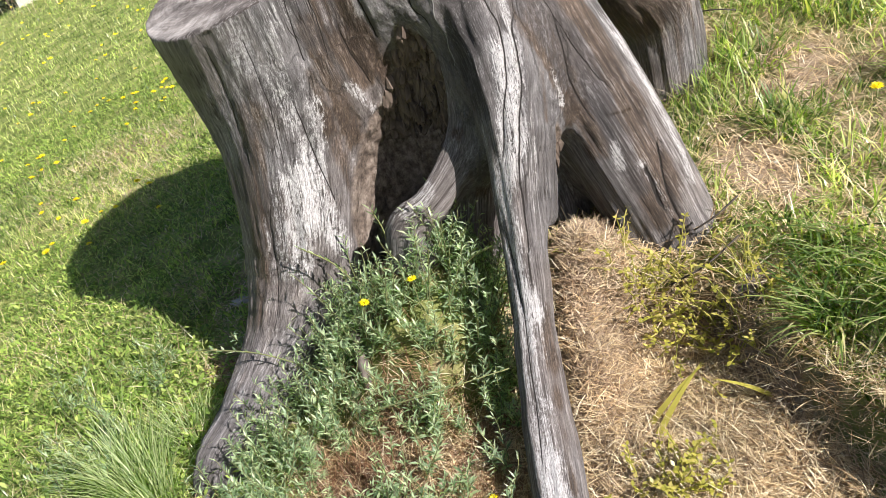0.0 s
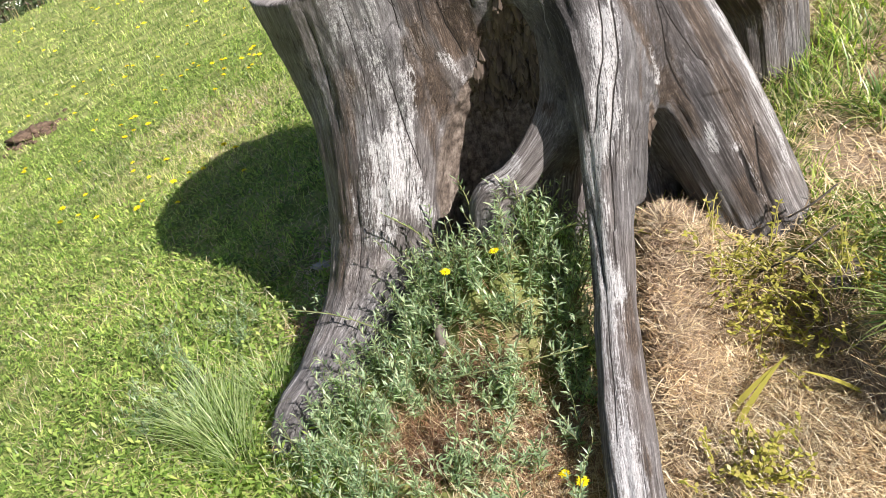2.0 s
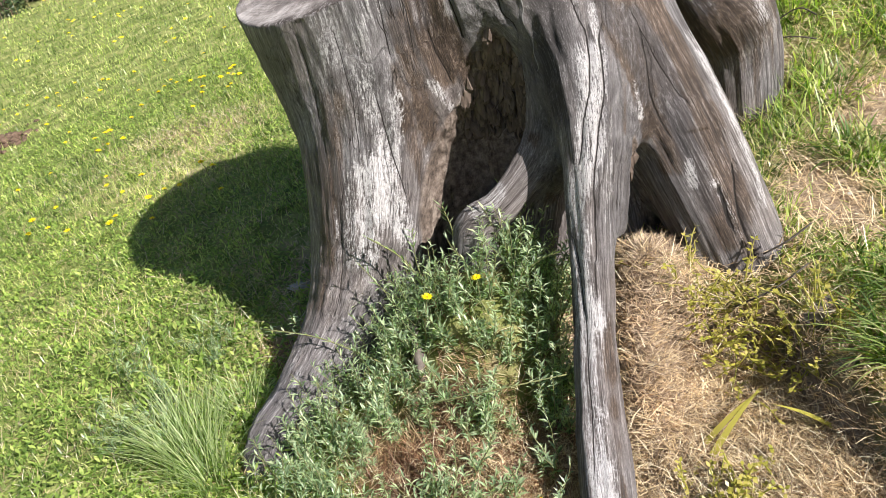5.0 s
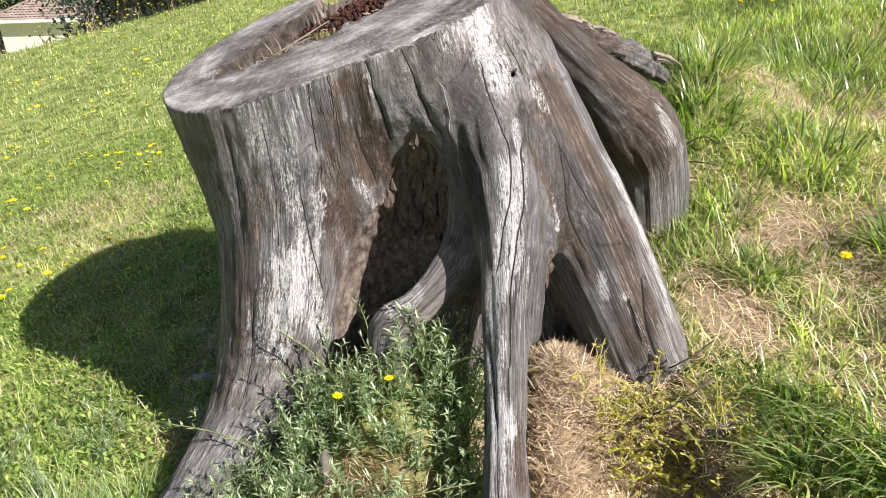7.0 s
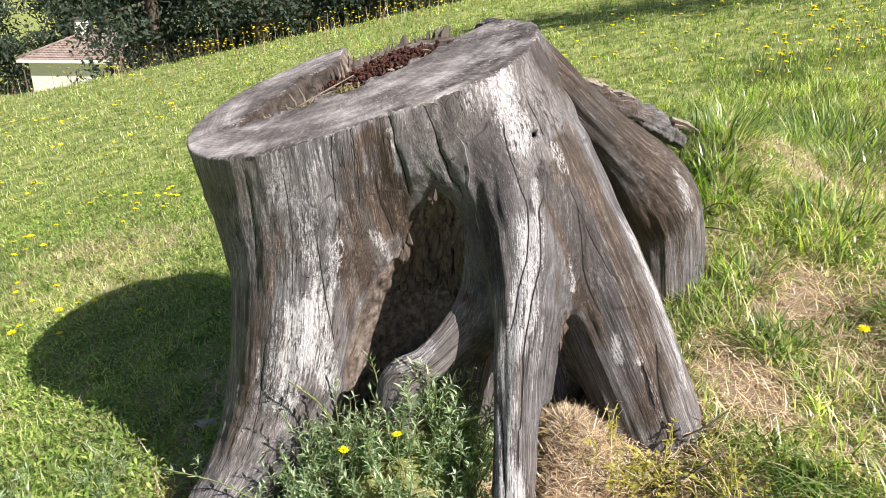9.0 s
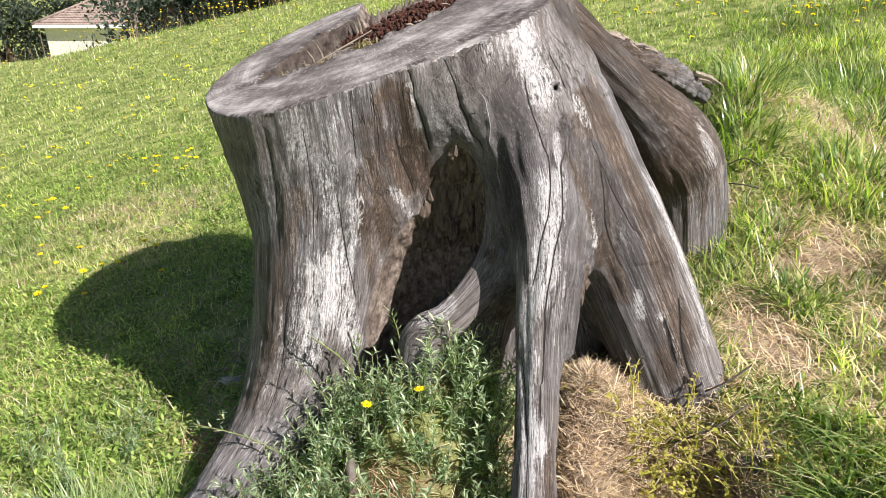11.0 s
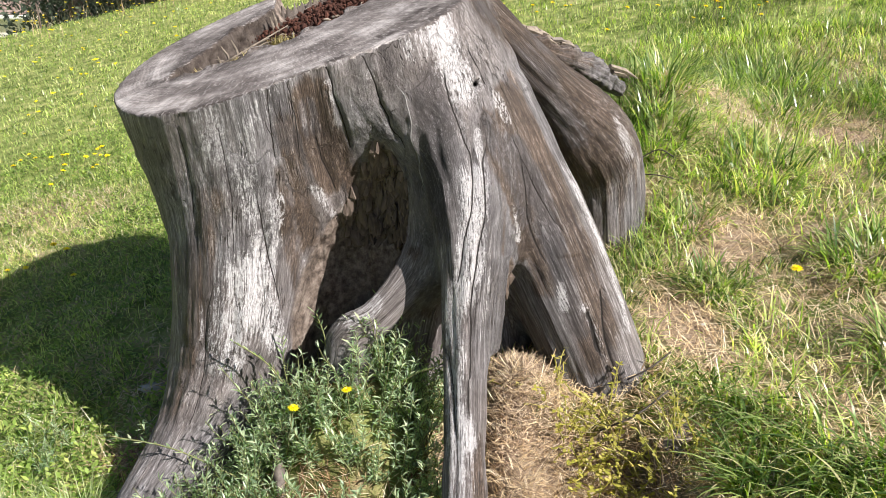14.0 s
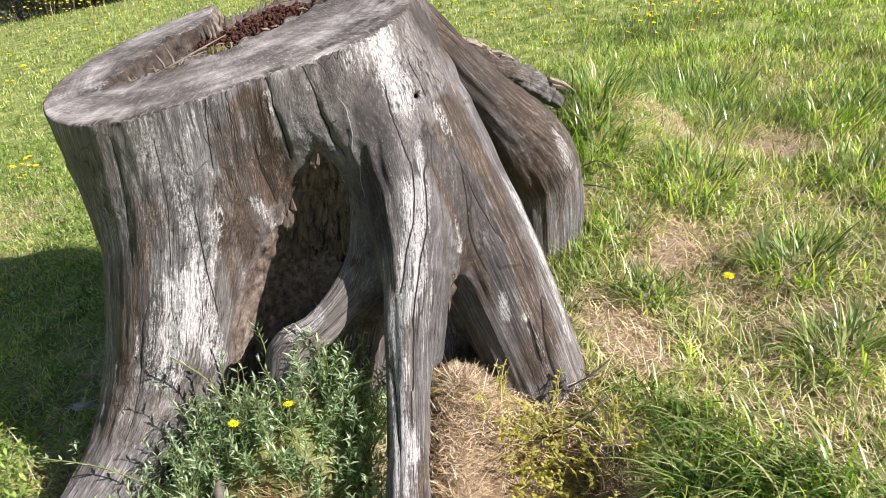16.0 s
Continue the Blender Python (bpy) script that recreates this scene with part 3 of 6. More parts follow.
def stump_field():
    step = 2 * VOX
    dims = np.ceil((HI - LO) / step).astype(int) + 1
    ax = [(LO[n] + step * np.arange(dims[n])).astype(np.float32) for n in range(3)]
    f = np.full(dims, 0.5, np.float32)

    def each(rows, margin, size, use):
        """Runs use() on the boxes of a limb, a segment group at a time."""
        for n in range(0, len(rows) - 1, size):
            seg = rows[n:n + size + 1]
            lo = (seg[:, :3] - seg[:, 3:4]).min(0) - margin
            hi = (seg[:, :3] + seg[:, 3:4]).max(0) + margin
            i0 = np.clip(np.floor((lo - LO) / step).astype(int), 0, dims)
            i1 = np.clip(np.ceil((hi - LO) / step).astype(int) + 1, 0, dims)
            if (i1 <= i0).any():
                continue
            box = tuple(slice(a, b) for a, b in zip(i0, i1))
            grid = np.stack(np.meshgrid(ax[0][box[0]], ax[1][box[1]], ax[2][box[2]], indexing="ij"), -1)
            use(box, limb_dist(grid, seg))

    for name, k, rows in SKIN:
        own = np.full(dims, 0.5, np.float32)

        def add(box, d):
            own[box] = np.minimum(own[box], d)
        each(rows, k + 0.02, 6 if name == "trunk" else 3, add)
        f = smin(f, own, k)
    for k, rows in VOIDS:
        own = np.full(dims, 0.5, np.float32)

        def add(box, d):
            own[box] = np.minimum(own[box], d)
        each(rows, k + 0.02, 4, add)
        f = -smin(-f, own, k)
    for n in range(3):
        f = np.moveaxis(f, n, 0)
        g = np.empty((2 * f.shape[0] - 1, *f.shape[1:]), np.float32)
        g[::2], g[1::2] = f, 0.5 * (f[:-1] + f[1:])
        f = np.moveaxis(g, 0, n)
    f = np.ascontiguousarray(f)
    ax = [(LO[n] + VOX * np.arange(f.shape[n])).astype(np.float32) for n in range(3)]
    X, Y = np.meshgrid(ax[0], ax[1], indexing="ij")
    top = cut_height(X, Y).astype(np.float32)
    # the back wall has crumbled away in one stretch
    gone = smooth(0.16, 0.22, Y) * smooth(-0.27, -0.24, X) * smooth(0.17, 0.11, X)
    top = top - 0.05 * gone.astype(np.float32)
    f = np.maximum(f, ax[2][None, None, :] - top[:, :, None])
    hole = top_hole(X, Y).astype(np.float32)
    floor = (top - 0.05 - 0.02 * vnoise(X * 20, Y * 20, 0.5, 5)).astype(np.float32)
    well = np.maximum(hole[:, :, None] + 0.25 * np.maximum(0, top[:, :, None] - ax[2][None, None, :]), floor[:, :, None] - ax[2][None, None, :])
    f = np.maximum(f, -well)
    base = (land(X, Y) - 0.10).astype(np.float32)
    f = np.maximum(f, base[:, :, None] - ax[2][None, None, :])
    return f


def surface_nets(f):
    s = f < 0
    c = np.zeros(tuple(n - 1 for n in f.shape), np.uint8)
    for a in (0, 1):
        for b in (0, 1):
            for d in (0, 1):
                c += s[a:a + c.shape[0], b:b + c.shape[1], d:d + c.shape[2]]
    act = (c > 0) & (c < 8)
    idx = np.argwhere(act)
    vid = np.full(c.shape, -1, np.int32)
    vid[act] = np.arange(len(idx))
    pos, cnt = np.zeros((len(idx), 3), np.float32), np.zeros(len(idx), np.float32)
    corners = [(a, b, d) for a in (0, 1) for b in (0, 1) for d in (0, 1)]
    for p in corners:
        for axis in range(3):
            if p[axis]:
                continue
            q = list(p)
            q[axis] = 1
            fa = f[idx[:, 0] + p[0], idx[:, 1] + p[1], idx[:, 2] + p[2]]
            fb = f[idx[:, 0] + q[0], idx[:, 1] + q[1], idx[:, 2] + q[2]]
            m = (fa < 0) != (fb < 0)
            t = np.where(m, fa / np.where(m, fa - fb, 1), 0)
            at = np.tile(np.array(p, np.float32), (len(idx), 1))
            at[:, axis] = t
            pos[m] += at[m]
            cnt[m] += 1
    verts = LO + VOX * (idx + pos / cnt[:, None])
    quads = []
    for axis in range(3):
        o1, o2 = [n for n in range(3) if n != axis]
        lo_ = [slice(None)] * 3
        hi_ = [slice(None)] * 3
        lo_[axis], hi_[axis] = slice(0, -1), slice(1, None)
        flip = s[tuple(lo_)] != s[tuple(hi_)]
        e = np.argwhere(flip)
        e = e[(e[:, o1] > 0) & (e[:, o2] > 0) & (e[:, o1] < f.shape[o1] - 1) & (e[:, o2] < f.shape[o2] - 1)]
        inside = s[e[:, 0], e[:, 1], e[:, 2]]
        ring = []
        for d1, d2 in ((-1, -1), (0, -1), (0, 0), (-1, 0)):
            q = e.copy()
            q[:, o1] += d1
            q[:, o2] += d2
            ring.append(vid[q[:, 0], q[:, 1], q[:, 2]])
        ring = np.stack(ring, 1)
        back = ~inside if axis != 1 else inside
        ring[back] = ring[back][:, ::-1]
        quads.append(ring)
    return verts.astype(np.float32), np.concatenate(quads)


def fibre_frames(v):
    """For the two nearest limbs of each point: its place across and along them, and how much the nearest one counts."""
    best = np.full((2, len(v)), 9.0)
    who = np.zeros((2, len(v)), int)
    co = np.zeros((2, len(v), 3))
    jitter = 0.02 * (vnoise(v[:, 0] * 25, v[:, 1] * 25, v[:, 2] * 12, 51) - 0.5)
    for n, (name, k, rows) in enumerate(SKIN):
        rows = rows[::2]
        own, place = np.full(len(v), 9.0), np.zeros((len(v), 3))
        steps = np.diff(rows[:, :3], axis=0)
        sizes = np.linalg.norm(steps, axis=1)
        ways = steps / sizes[:, None]
        tang = np.vstack([ways[:1], ways[:-1] + ways[1:], ways[-1:]])
        tang /= np.linalg.norm(tang, axis=1, keepdims=True)
        e1, frames = np.array([1.0, 0, 0]), []
        for d in tang:
            e1 = e1 - d * (e1 @ d)
            e1 /= np.linalg.norm(e1)
            frames.append((e1, np.cross(d, e1)))
        done = np.concatenate([[0], np.cumsum(sizes)])
        for g, (a, b) in enumerate(zip(rows[:-1], rows[1:])):
            lo, hi = np.minimum(a[:3], b[:3]) - max(a[3], b[3]) - 0.14, np.maximum(a[:3], b[:3]) + max(a[3], b[3]) + 0.14
            box = np.where(((v > lo) & (v < hi)).all(1))[0]
            if not len(box):
                continue
            p = v[box] - a[:3]
            t = np.clip((p @ ways[g]) / sizes[g], 0, 1)
            q = p - t[:, None] * steps[g]
            r = a[3] + t * (b[3] - a[3])
            far = np.sqrt((q * q).sum(1)) - r
            m = far < own[box]
            i = box[m]
            own[i] = far[m]
            mid = np.sqrt(r[m] * 0.15) / r[m]
            tt = t[m][:, None]
            f1, f2 = (frames[g][c] * (1 - tt) + frames[g + 1][c] * tt for c in (0, 1))
            place[i] = np.stack([(q[m] * f1).sum(1) * mid, (q[m] * f2).sum(1) * mid, done[g] + t[m] * sizes[g] + (q[m] * (tang[g] * (1 - tt) + tang[g + 1] * tt)).sum(1) + 3.1 * n], 1)
        rank = own + (jitter if n % 2 else -jitter) + (0.0 if n == 0 else 0.12 * np.maximum(0, v[:, 2] - 0.72))
        first = rank < best[0]
        second = ~first & (rank < best[1])
        best[1][first], who[1][first], co[1][first] = best[0][first], who[0][first], co[0][first]
        best[0][first], who[0][first], co[0][first] = rank[first], n, place[first]
        best[1][second], who[1][second], co[1][second] = rank[second], n, place[second]
    share = 0.5 + 0.5 * smooth(0.0, 0.045, best[1] - best[0])
    return who[0], co[0], co[1], share


def spots(v, rows):
    """Soft blots in space: rows of x, y, z, rx, ry, rz, strength."""
    out = np.zeros(len(v))
    for x, y, z, rx, ry, rz, s in rows:
        out = np.maximum(out, s * np.exp(-(((v[:, 0] - x) / rx) ** 2 + ((v[:, 1] - y) / ry) ** 2 + ((v[:, 2] - z) / rz) ** 2)))
    return out


# long drying cracks, as lines that are laid onto the skin: half width, depth, points
def split(wide, sink, *line):
    CRACKS.append((wide, sink, line))


split(0.0016, 0.006, (-0.081, -0.424, 1.015), (-0.065, -0.428, 0.965), (-0.058, -0.429, 0.917), (-0.044, -0.429, 0.867), (-0.032, -0.417, 0.802))
split(0.0014, 0.005, (0.002, -0.429, 1.017), (0.024, -0.445, 0.964), (0.034, -0.453, 0.913), (0.05, -0.463, 0.872), (0.072, -0.47, 0.816))
split(0.0017, 0.006, (0.175, -0.424, 0.973), (0.185, -0.447, 0.926), (0.2, -0.471, 0.87), (0.222, -0.501, 0.799), (0.216, -0.579, 0.70), (0.19, -0.644, 0.584))
split(0.0014, 0.004, (0.235, -0.363, 1.004), (0.25, -0.37, 0.97), (0.267, -0.381, 0.932))
split(0.0010, 0.002, (-0.155, -0.433, 0.983), (-0.15, -0.432, 0.93), (-0.142, -0.43, 0.862), (-0.142, -0.428, 0.792))
split(0.0010, 0.002, (-0.192, -0.439, 0.976), (-0.196, -0.44, 0.88), (-0.192, -0.441, 0.796))
split(0.0014, 0.004, (-0.103, -0.421, 0.836), (-0.09, -0.41, 0.77), (-0.071, -0.392, 0.707))
split(0.0018, 0.008, (0.25, -0.467, 0.802), (0.246, -0.547, 0.701), (0.217, -0.65, 0.572), (0.214, -0.692, 0.491), (0.205, -0.78, 0.36))
split(0.0020, 0.007, (0.342, -0.417, 0.77), (0.364, -0.465, 0.651), (0.375, -0.472, 0.622), (0.40, -0.49, 0.55))
split(0.0045, 0.010, (0.50, -0.535, 0.435), (0.508, -0.545, 0.41), (0.524, -0.572, 0.349))
split(0.0022, 0.009, (0.536, -0.50, 0.47), (0.539, -0.51, 0.446), (0.544, -0.555, 0.373), (0.58, -0.6, 0.266))
split(0.0013, 0.004, (0.32, -0.405, 0.821), (0.382, -0.43, 0.708), (0.442, -0.457, 0.608))
split(0.0012, 0.004, (-0.239, -0.449, 0.714), (-0.227, -0.458, 0.578), (-0.211, -0.475, 0.469))
split(0.0009, 0.002, (-0.305, -0.441, 0.87), (-0.295, -0.449, 0.741), (-0.297, -0.467, 0.582))
split(0.0009, 0.002, (-0.40, -0.39, 0.90), (-0.385, -0.40, 0.80), (-0.38, -0.41, 0.66))
split(0.0011, 0.003, (-0.35, -0.45, 0.50), (-0.37, -0.50, 0.36), (-0.42, -0.60, 0.22))
split(0.0024, 0.008, (0.409, 0.179, 1.01), (0.498, 0.179, 0.896), (0.599, 0.203, 0.755))
split(0.0020, 0.006, (0.676, 0.255, 0.795), (0.71, 0.25, 0.72), (0.734, 0.245, 0.635))
split(0.0030, 0.010, (0.40, 0.20, 1.05), (0.446, 0.199, 0.991), (0.545, 0.192, 0.86), (0.626, 0.213, 0.681))
split(0.0013, 0.004, (0.18, -0.66, 0.46), (0.165, -0.80, 0.33), (0.155, -0.92, 0.26), (0.14, -1.08, 0.18))
# one raised pale thread down the shoulder
split(0.0011, -0.003, (0.081, -0.454, 0.945), (0.099, -0.472, 0.893), (0.095, -0.483, 0.815), (0.109, -0.499, 0.737))


# weather and painted-shade marks along the fibres: kind, strength, half width, points
STREAKS = {"brown": [], "pale": [], "dark": []}


def streak(kind, strength, wide, *line):
    STREAKS[kind].append((strength, wide, line))


streak("brown", 1, 0.041, (-0.112, -0.427, 0.924), (-0.100, -0.418, 0.825), (-0.074, -0.396, 0.723))
streak("brown", 0.9, 0.031, (-0.060, -0.412, 0.823), (-0.037, -0.371, 0.699))
streak("brown", 0.6, 0.029, (-0.157, -0.435, 0.869), (-0.140, -0.424, 0.705), (-0.133, -0.410, 0.585))
streak("brown", 0.5, 0.019, (-0.186, -0.441, 0.766), (-0.177, -0.439, 0.569), (-0.174, -0.426, 0.379))
streak("brown", 0.5, 0.036, (-0.343, -0.444, 0.699), (-0.379, -0.448, 0.573), (-0.413, -0.482, 0.412), (-0.433, -0.528, 0.301))
streak("brown", 0.85, 0.029, (0.305, -0.412, 0.863), (0.358, -0.469, 0.683), (0.405, -0.502, 0.486))
streak("brown", 0.95, 0.035, (0.376, -0.381, 0.814), (0.442, -0.451, 0.634), (0.479, -0.525, 0.470), (0.519, -0.581, 0.325))
streak("brown", 0.75, 0.022, (0.467, -0.494, 0.540), (0.518, -0.554, 0.398), (0.570, -0.601, 0.277))
streak("brown", 0.5, 0.011, (0.293, -0.498, 0.761), (0.292, -0.567, 0.612))
streak("brown", 0.5, 0.036, (-0.427, -0.511, 0.337), (-0.469, -0.546, 0.233))
streak("brown", 0.6, 0.016, (0.105, -0.513, 0.592), (0.133, -0.506, 0.428))
streak("brown", 0.5, 0.027, (0.340, -0.315, 0.929), (0.392, -0.369, 0.810))
streak("dark", 0.7, 0.032, (0.148, -0.435, 0.951), (0.169, -0.476, 0.869))
streak("dark", 0.6, 0.018, (0.053, -0.418, 1.021), (0.066, -0.436, 0.945))
streak("dark", 0.4, 0.037, (-0.484, -0.347, 0.774), (-0.487, -0.318, 0.573))
streak("dark", 0.55, 0.025, (-0.389, -0.431, 0.623), (-0.413, -0.449, 0.500))
streak("dark", 0.5, 0.033, (-0.338, -0.480, 0.516), (-0.374, -0.521, 0.374))
streak("dark", 0.5, 0.023, (-0.119, -0.427, 0.905), (-0.115, -0.424, 0.853))
streak("dark", 0.5, 0.018, (-0.292, -0.449, 0.769), (-0.280, -0.454, 0.662))
# shoulder's left flank: dark weathered wood, with its shade painted in too
streak("dark", 0.85, 0.046, (0.141, -0.453, 0.912), (0.149, -0.502, 0.789), (0.157, -0.556, 0.680))
streak("dark", 0.6, 0.038, (0.263, -0.443, 0.872), (0.315, -0.466, 0.776), (0.358, -0.477, 0.659))
streak("dark", 0.6, 0.018, (0.317, -0.427, 0.829), (0.328, -0.482, 0.729))
streak("dark", 0.6, 0.018, (0.402, -0.427, 0.708), (0.441, -0.495, 0.540))
streak("dark", 0.5, 0.030, (-0.178, -0.440, 0.921), (-0.177, -0.439, 0.832))
streak("dark", 0.45, 0.038, (0.116, -0.469, 0.777), (0.130, -0.503, 0.629))
streak("pale", 1.1, 0.057, (-0.278, -0.480, 0.531), (-0.319, -0.512, 0.430), (-0.347, -0.536, 0.353))
streak("pale", 1, 0.035, (-0.229, -0.453, 0.619), (-0.245, -0.489, 0.477), (-0.213, -0.502, 0.363))
streak("pale", 0.8, 0.024, (-0.200, -0.444, 0.699), (-0.218, -0.456, 0.577))
streak("pale", 1.2, 0.015, (-0.115, -0.414, 0.712), (-0.081, -0.378, 0.627))
streak("pale", 0.55, 0.026, (-0.250, -0.448, 0.834), (-0.261, -0.452, 0.716), (-0.243, -0.456, 0.634))
streak("pale", 0.6, 0.033, (-0.329, -0.438, 0.883), (-0.309, -0.445, 0.807))
streak("pale", 0.8, 0.014, (-0.016, -0.347, 1.016), (0.017, -0.430, 0.969))
streak("pale", 1.2, 0.045, (0.146, -0.357, 1.065), (0.195, -0.398, 0.986), (0.226, -0.423, 0.930))
streak("pale", 0.7, 0.017, (0.090, -0.383, 1.045), (0.104, -0.417, 1.009))
streak("pale", 1.3, 0.030, (0.233, -0.533, 0.774), (0.229, -0.598, 0.673), (0.201, -0.654, 0.569), (0.172, -0.692, 0.471))
streak("pale", 1.3, 0.029, (0.177, -0.695, 0.473), (0.176, -0.747, 0.384), (0.185, -0.815, 0.311))
streak("pale", 0.9, 0.010, (0.254, -0.539, 0.751), (0.259, -0.604, 0.623))
streak("pale", 0.8, 0.011, (0.242, -0.471, 0.855), (0.252, -0.526, 0.772))
streak("pale", 0.75, 0.021, (0.475, -0.350, 0.721), (0.548, -0.419, 0.561), (0.587, -0.463, 0.465), (0.607, -0.522, 0.378))
streak("pale", 0.9, 0.011, (0.327, -0.504, 0.684), (0.337, -0.513, 0.620))
streak("pale", 0.8, 0.012, (0.441, -0.513, 0.492), (0.449, -0.530, 0.442))
streak("pale", 0.9, 0.030, (-0.039, -0.582, 0.472), (0.011, -0.568, 0.493))
streak("pale", 0.7, 0.011, (-0.069, -0.426, 0.949), (-0.058, -0.424, 0.911))
streak("pale", 0.45, 0.024, (0.708, 0.073, 0.722), (0.773, 0.079, 0.600))
streak("brown", 1, 0.048, (0.336, -0.361, 0.888), (0.417, -0.407, 0.727), (0.474, -0.481, 0.562), (0.531, -0.558, 0.386))
streak("brown", 0.9, 0.033, (0.270, -0.439, 0.871), (0.313, -0.494, 0.734), (0.356, -0.486, 0.579))
streak("dark", 0.75, 0.034, (0.345, -0.419, 0.799), (0.428, -0.475, 0.588), (0.480, -0.551, 0.396))
streak("dark", 0.6, 0.058, (0.286, -0.222, 1.069), (0.448, -0.025, 0.869), (0.585, 0.032, 0.684))
streak("brown", 1, 0.063, (0.286, -0.222, 1.069), (0.448, -0.025, 0.869), (0.585, 0.032, 0.684), (0.671, 0.062, 0.553))
streak("pale", 0.6, 0.025, (-0.189, -0.442, 0.946), (-0.229, -0.447, 0.872))
streak("pale", 0.5, 0.017, (0.256, -0.619, 0.591), (0.237, -0.683, 0.479))
streak("pale", 0.7, 0.015, (0.293, -0.389, 0.909), (0.319, -0.400, 0.860))
streak("pale", 0.6, 0.014, (0.492, -0.535, 0.446), (0.544, -0.583, 0.326))
streak("pale", 1.1, 0.030, (0.172, -0.84, 0.29), (0.168, -0.95, 0.225), (0.163, -1.10, 0.15), (0.155, -1.30, 0.07))
streak("brown", 0.7, 0.016, (0.215, -0.80, 0.30), (0.215, -0.95, 0.21), (0.21, -1.12, 0.13))


def streaked(v, kind):
    out = np.zeros(len(v))
    fray = fbm(v[:, 0] * 26, v[:, 1] * 26, v[:, 2] * 9, 71) - 0.5
    for strength, wide, line in STREAKS[kind]:
        pts = spline([(*p, 0) for p in line], 4)[:, :3] if len(line) > 2 else np.array(line, float)
        m = np.where(((v > pts.min(0) - 2.2 * wide - 0.02) & (v < pts.max(0) + 2.2 * wide + 0.02)).all(1))[0]
        d = np.full(len(m), 9.0)
        for a, b in zip(pts[:-1], pts[1:]):
            ab = b - a
            t = np.clip((v[m] - a) @ ab / max(ab @ ab, 1e-9), 0, 1)
            d = np.minimum(d, np.linalg.norm(v[m] - a - t[:, None] * ab, axis=1))
        out[m] = np.maximum(out[m], strength * smooth(1.5 * wide, 0.3 * wide, d + 1.1 * wide * fray[m]))
    return out


def carve(v, nrm):
    """Presses the cracks into the skin; returns how deep each point lies in one, and its signed way to the line, in half widths, with how open it is."""
    deep, gap, open_by = np.zeros(len(v)), np.full(len(v), 9.0), np.zeros(len(v))
    near = np.full(len(v), 9.0)
    for wide, sink, line in CRACKS:
        pts = spline([(*p, 0) for p in line], 10)[:, :3]
        some = v[((v > pts.min(0) - 0.12) & (v < pts.max(0) + 0.12)).all(1)]
        if not len(some):
            continue
        for n in range(len(pts)):
            pts[n] = some[np.argmin(((some - pts[n]) ** 2).sum(1))]
        for go in range(3):
            pts[1:-1] = 0.5 * pts[1:-1] + 0.25 * (pts[:-2] + pts[2:])
        ease = np.sin(np.linspace(0.1, math.pi - 0.1, len(pts))) ** 0.5
        lo, hi = pts.min(0) - 0.03, pts.max(0) + 0.03
        m = np.where(((v > lo) & (v < hi)).all(1))[0]
        d, e, side = np.full(len(m), 9.0), np.zeros(len(m)), np.zeros(len(m))
        for a, b, ea in zip(pts[:-1], pts[1:], ease):
            ab = b - a
            t = np.clip((v[m] - a) @ ab / max(ab @ ab, 1e-9), 0, 1)
            off = v[m] - a - t[:, None] * ab
            q = np.linalg.norm(off, axis=1)
            closer = q < d
            e = np.where(closer, ea, e)
            side = np.where(closer, np.sign((off * np.cross(ab, nrm[m])).sum(1)), side)
            d = np.minimum(d, q)
        g = smooth(0.0085, 0.0018, d) * e
        v[m] -= nrm[m] * (g * sink)[:, None]
        better = d < near[m]
        i = m[better]
        near[i] = d[better]
        gap[i] = (side * d)[better] / wide
        open_by[i] = (smooth(0.022, 0.014, d) * e)[better] * (1 if sink > 0 else -1)
        deep[m] = np.maximum(deep[m], g * min(1, wide / 0.003) if sink > 0 else 0 * g)
    return deep, gap, open_by


def quad_normals(v, q):
    n = np.cross(v[q[:, 2]] - v[q[:, 0]], v[q[:, 3]] - v[q[:, 1]])
    vn = np.zeros_like(v)
    for c in range(4):
        np.add.at(vn, q[:, c], n)
    return vn / np.maximum(np.linalg.norm(vn, axis=1, keepdims=True), 1e-9), n / np.maximum(np.linalg.norm(n, axis=1, keepdims=True), 1e-9)


CAVE_SPOTS = []


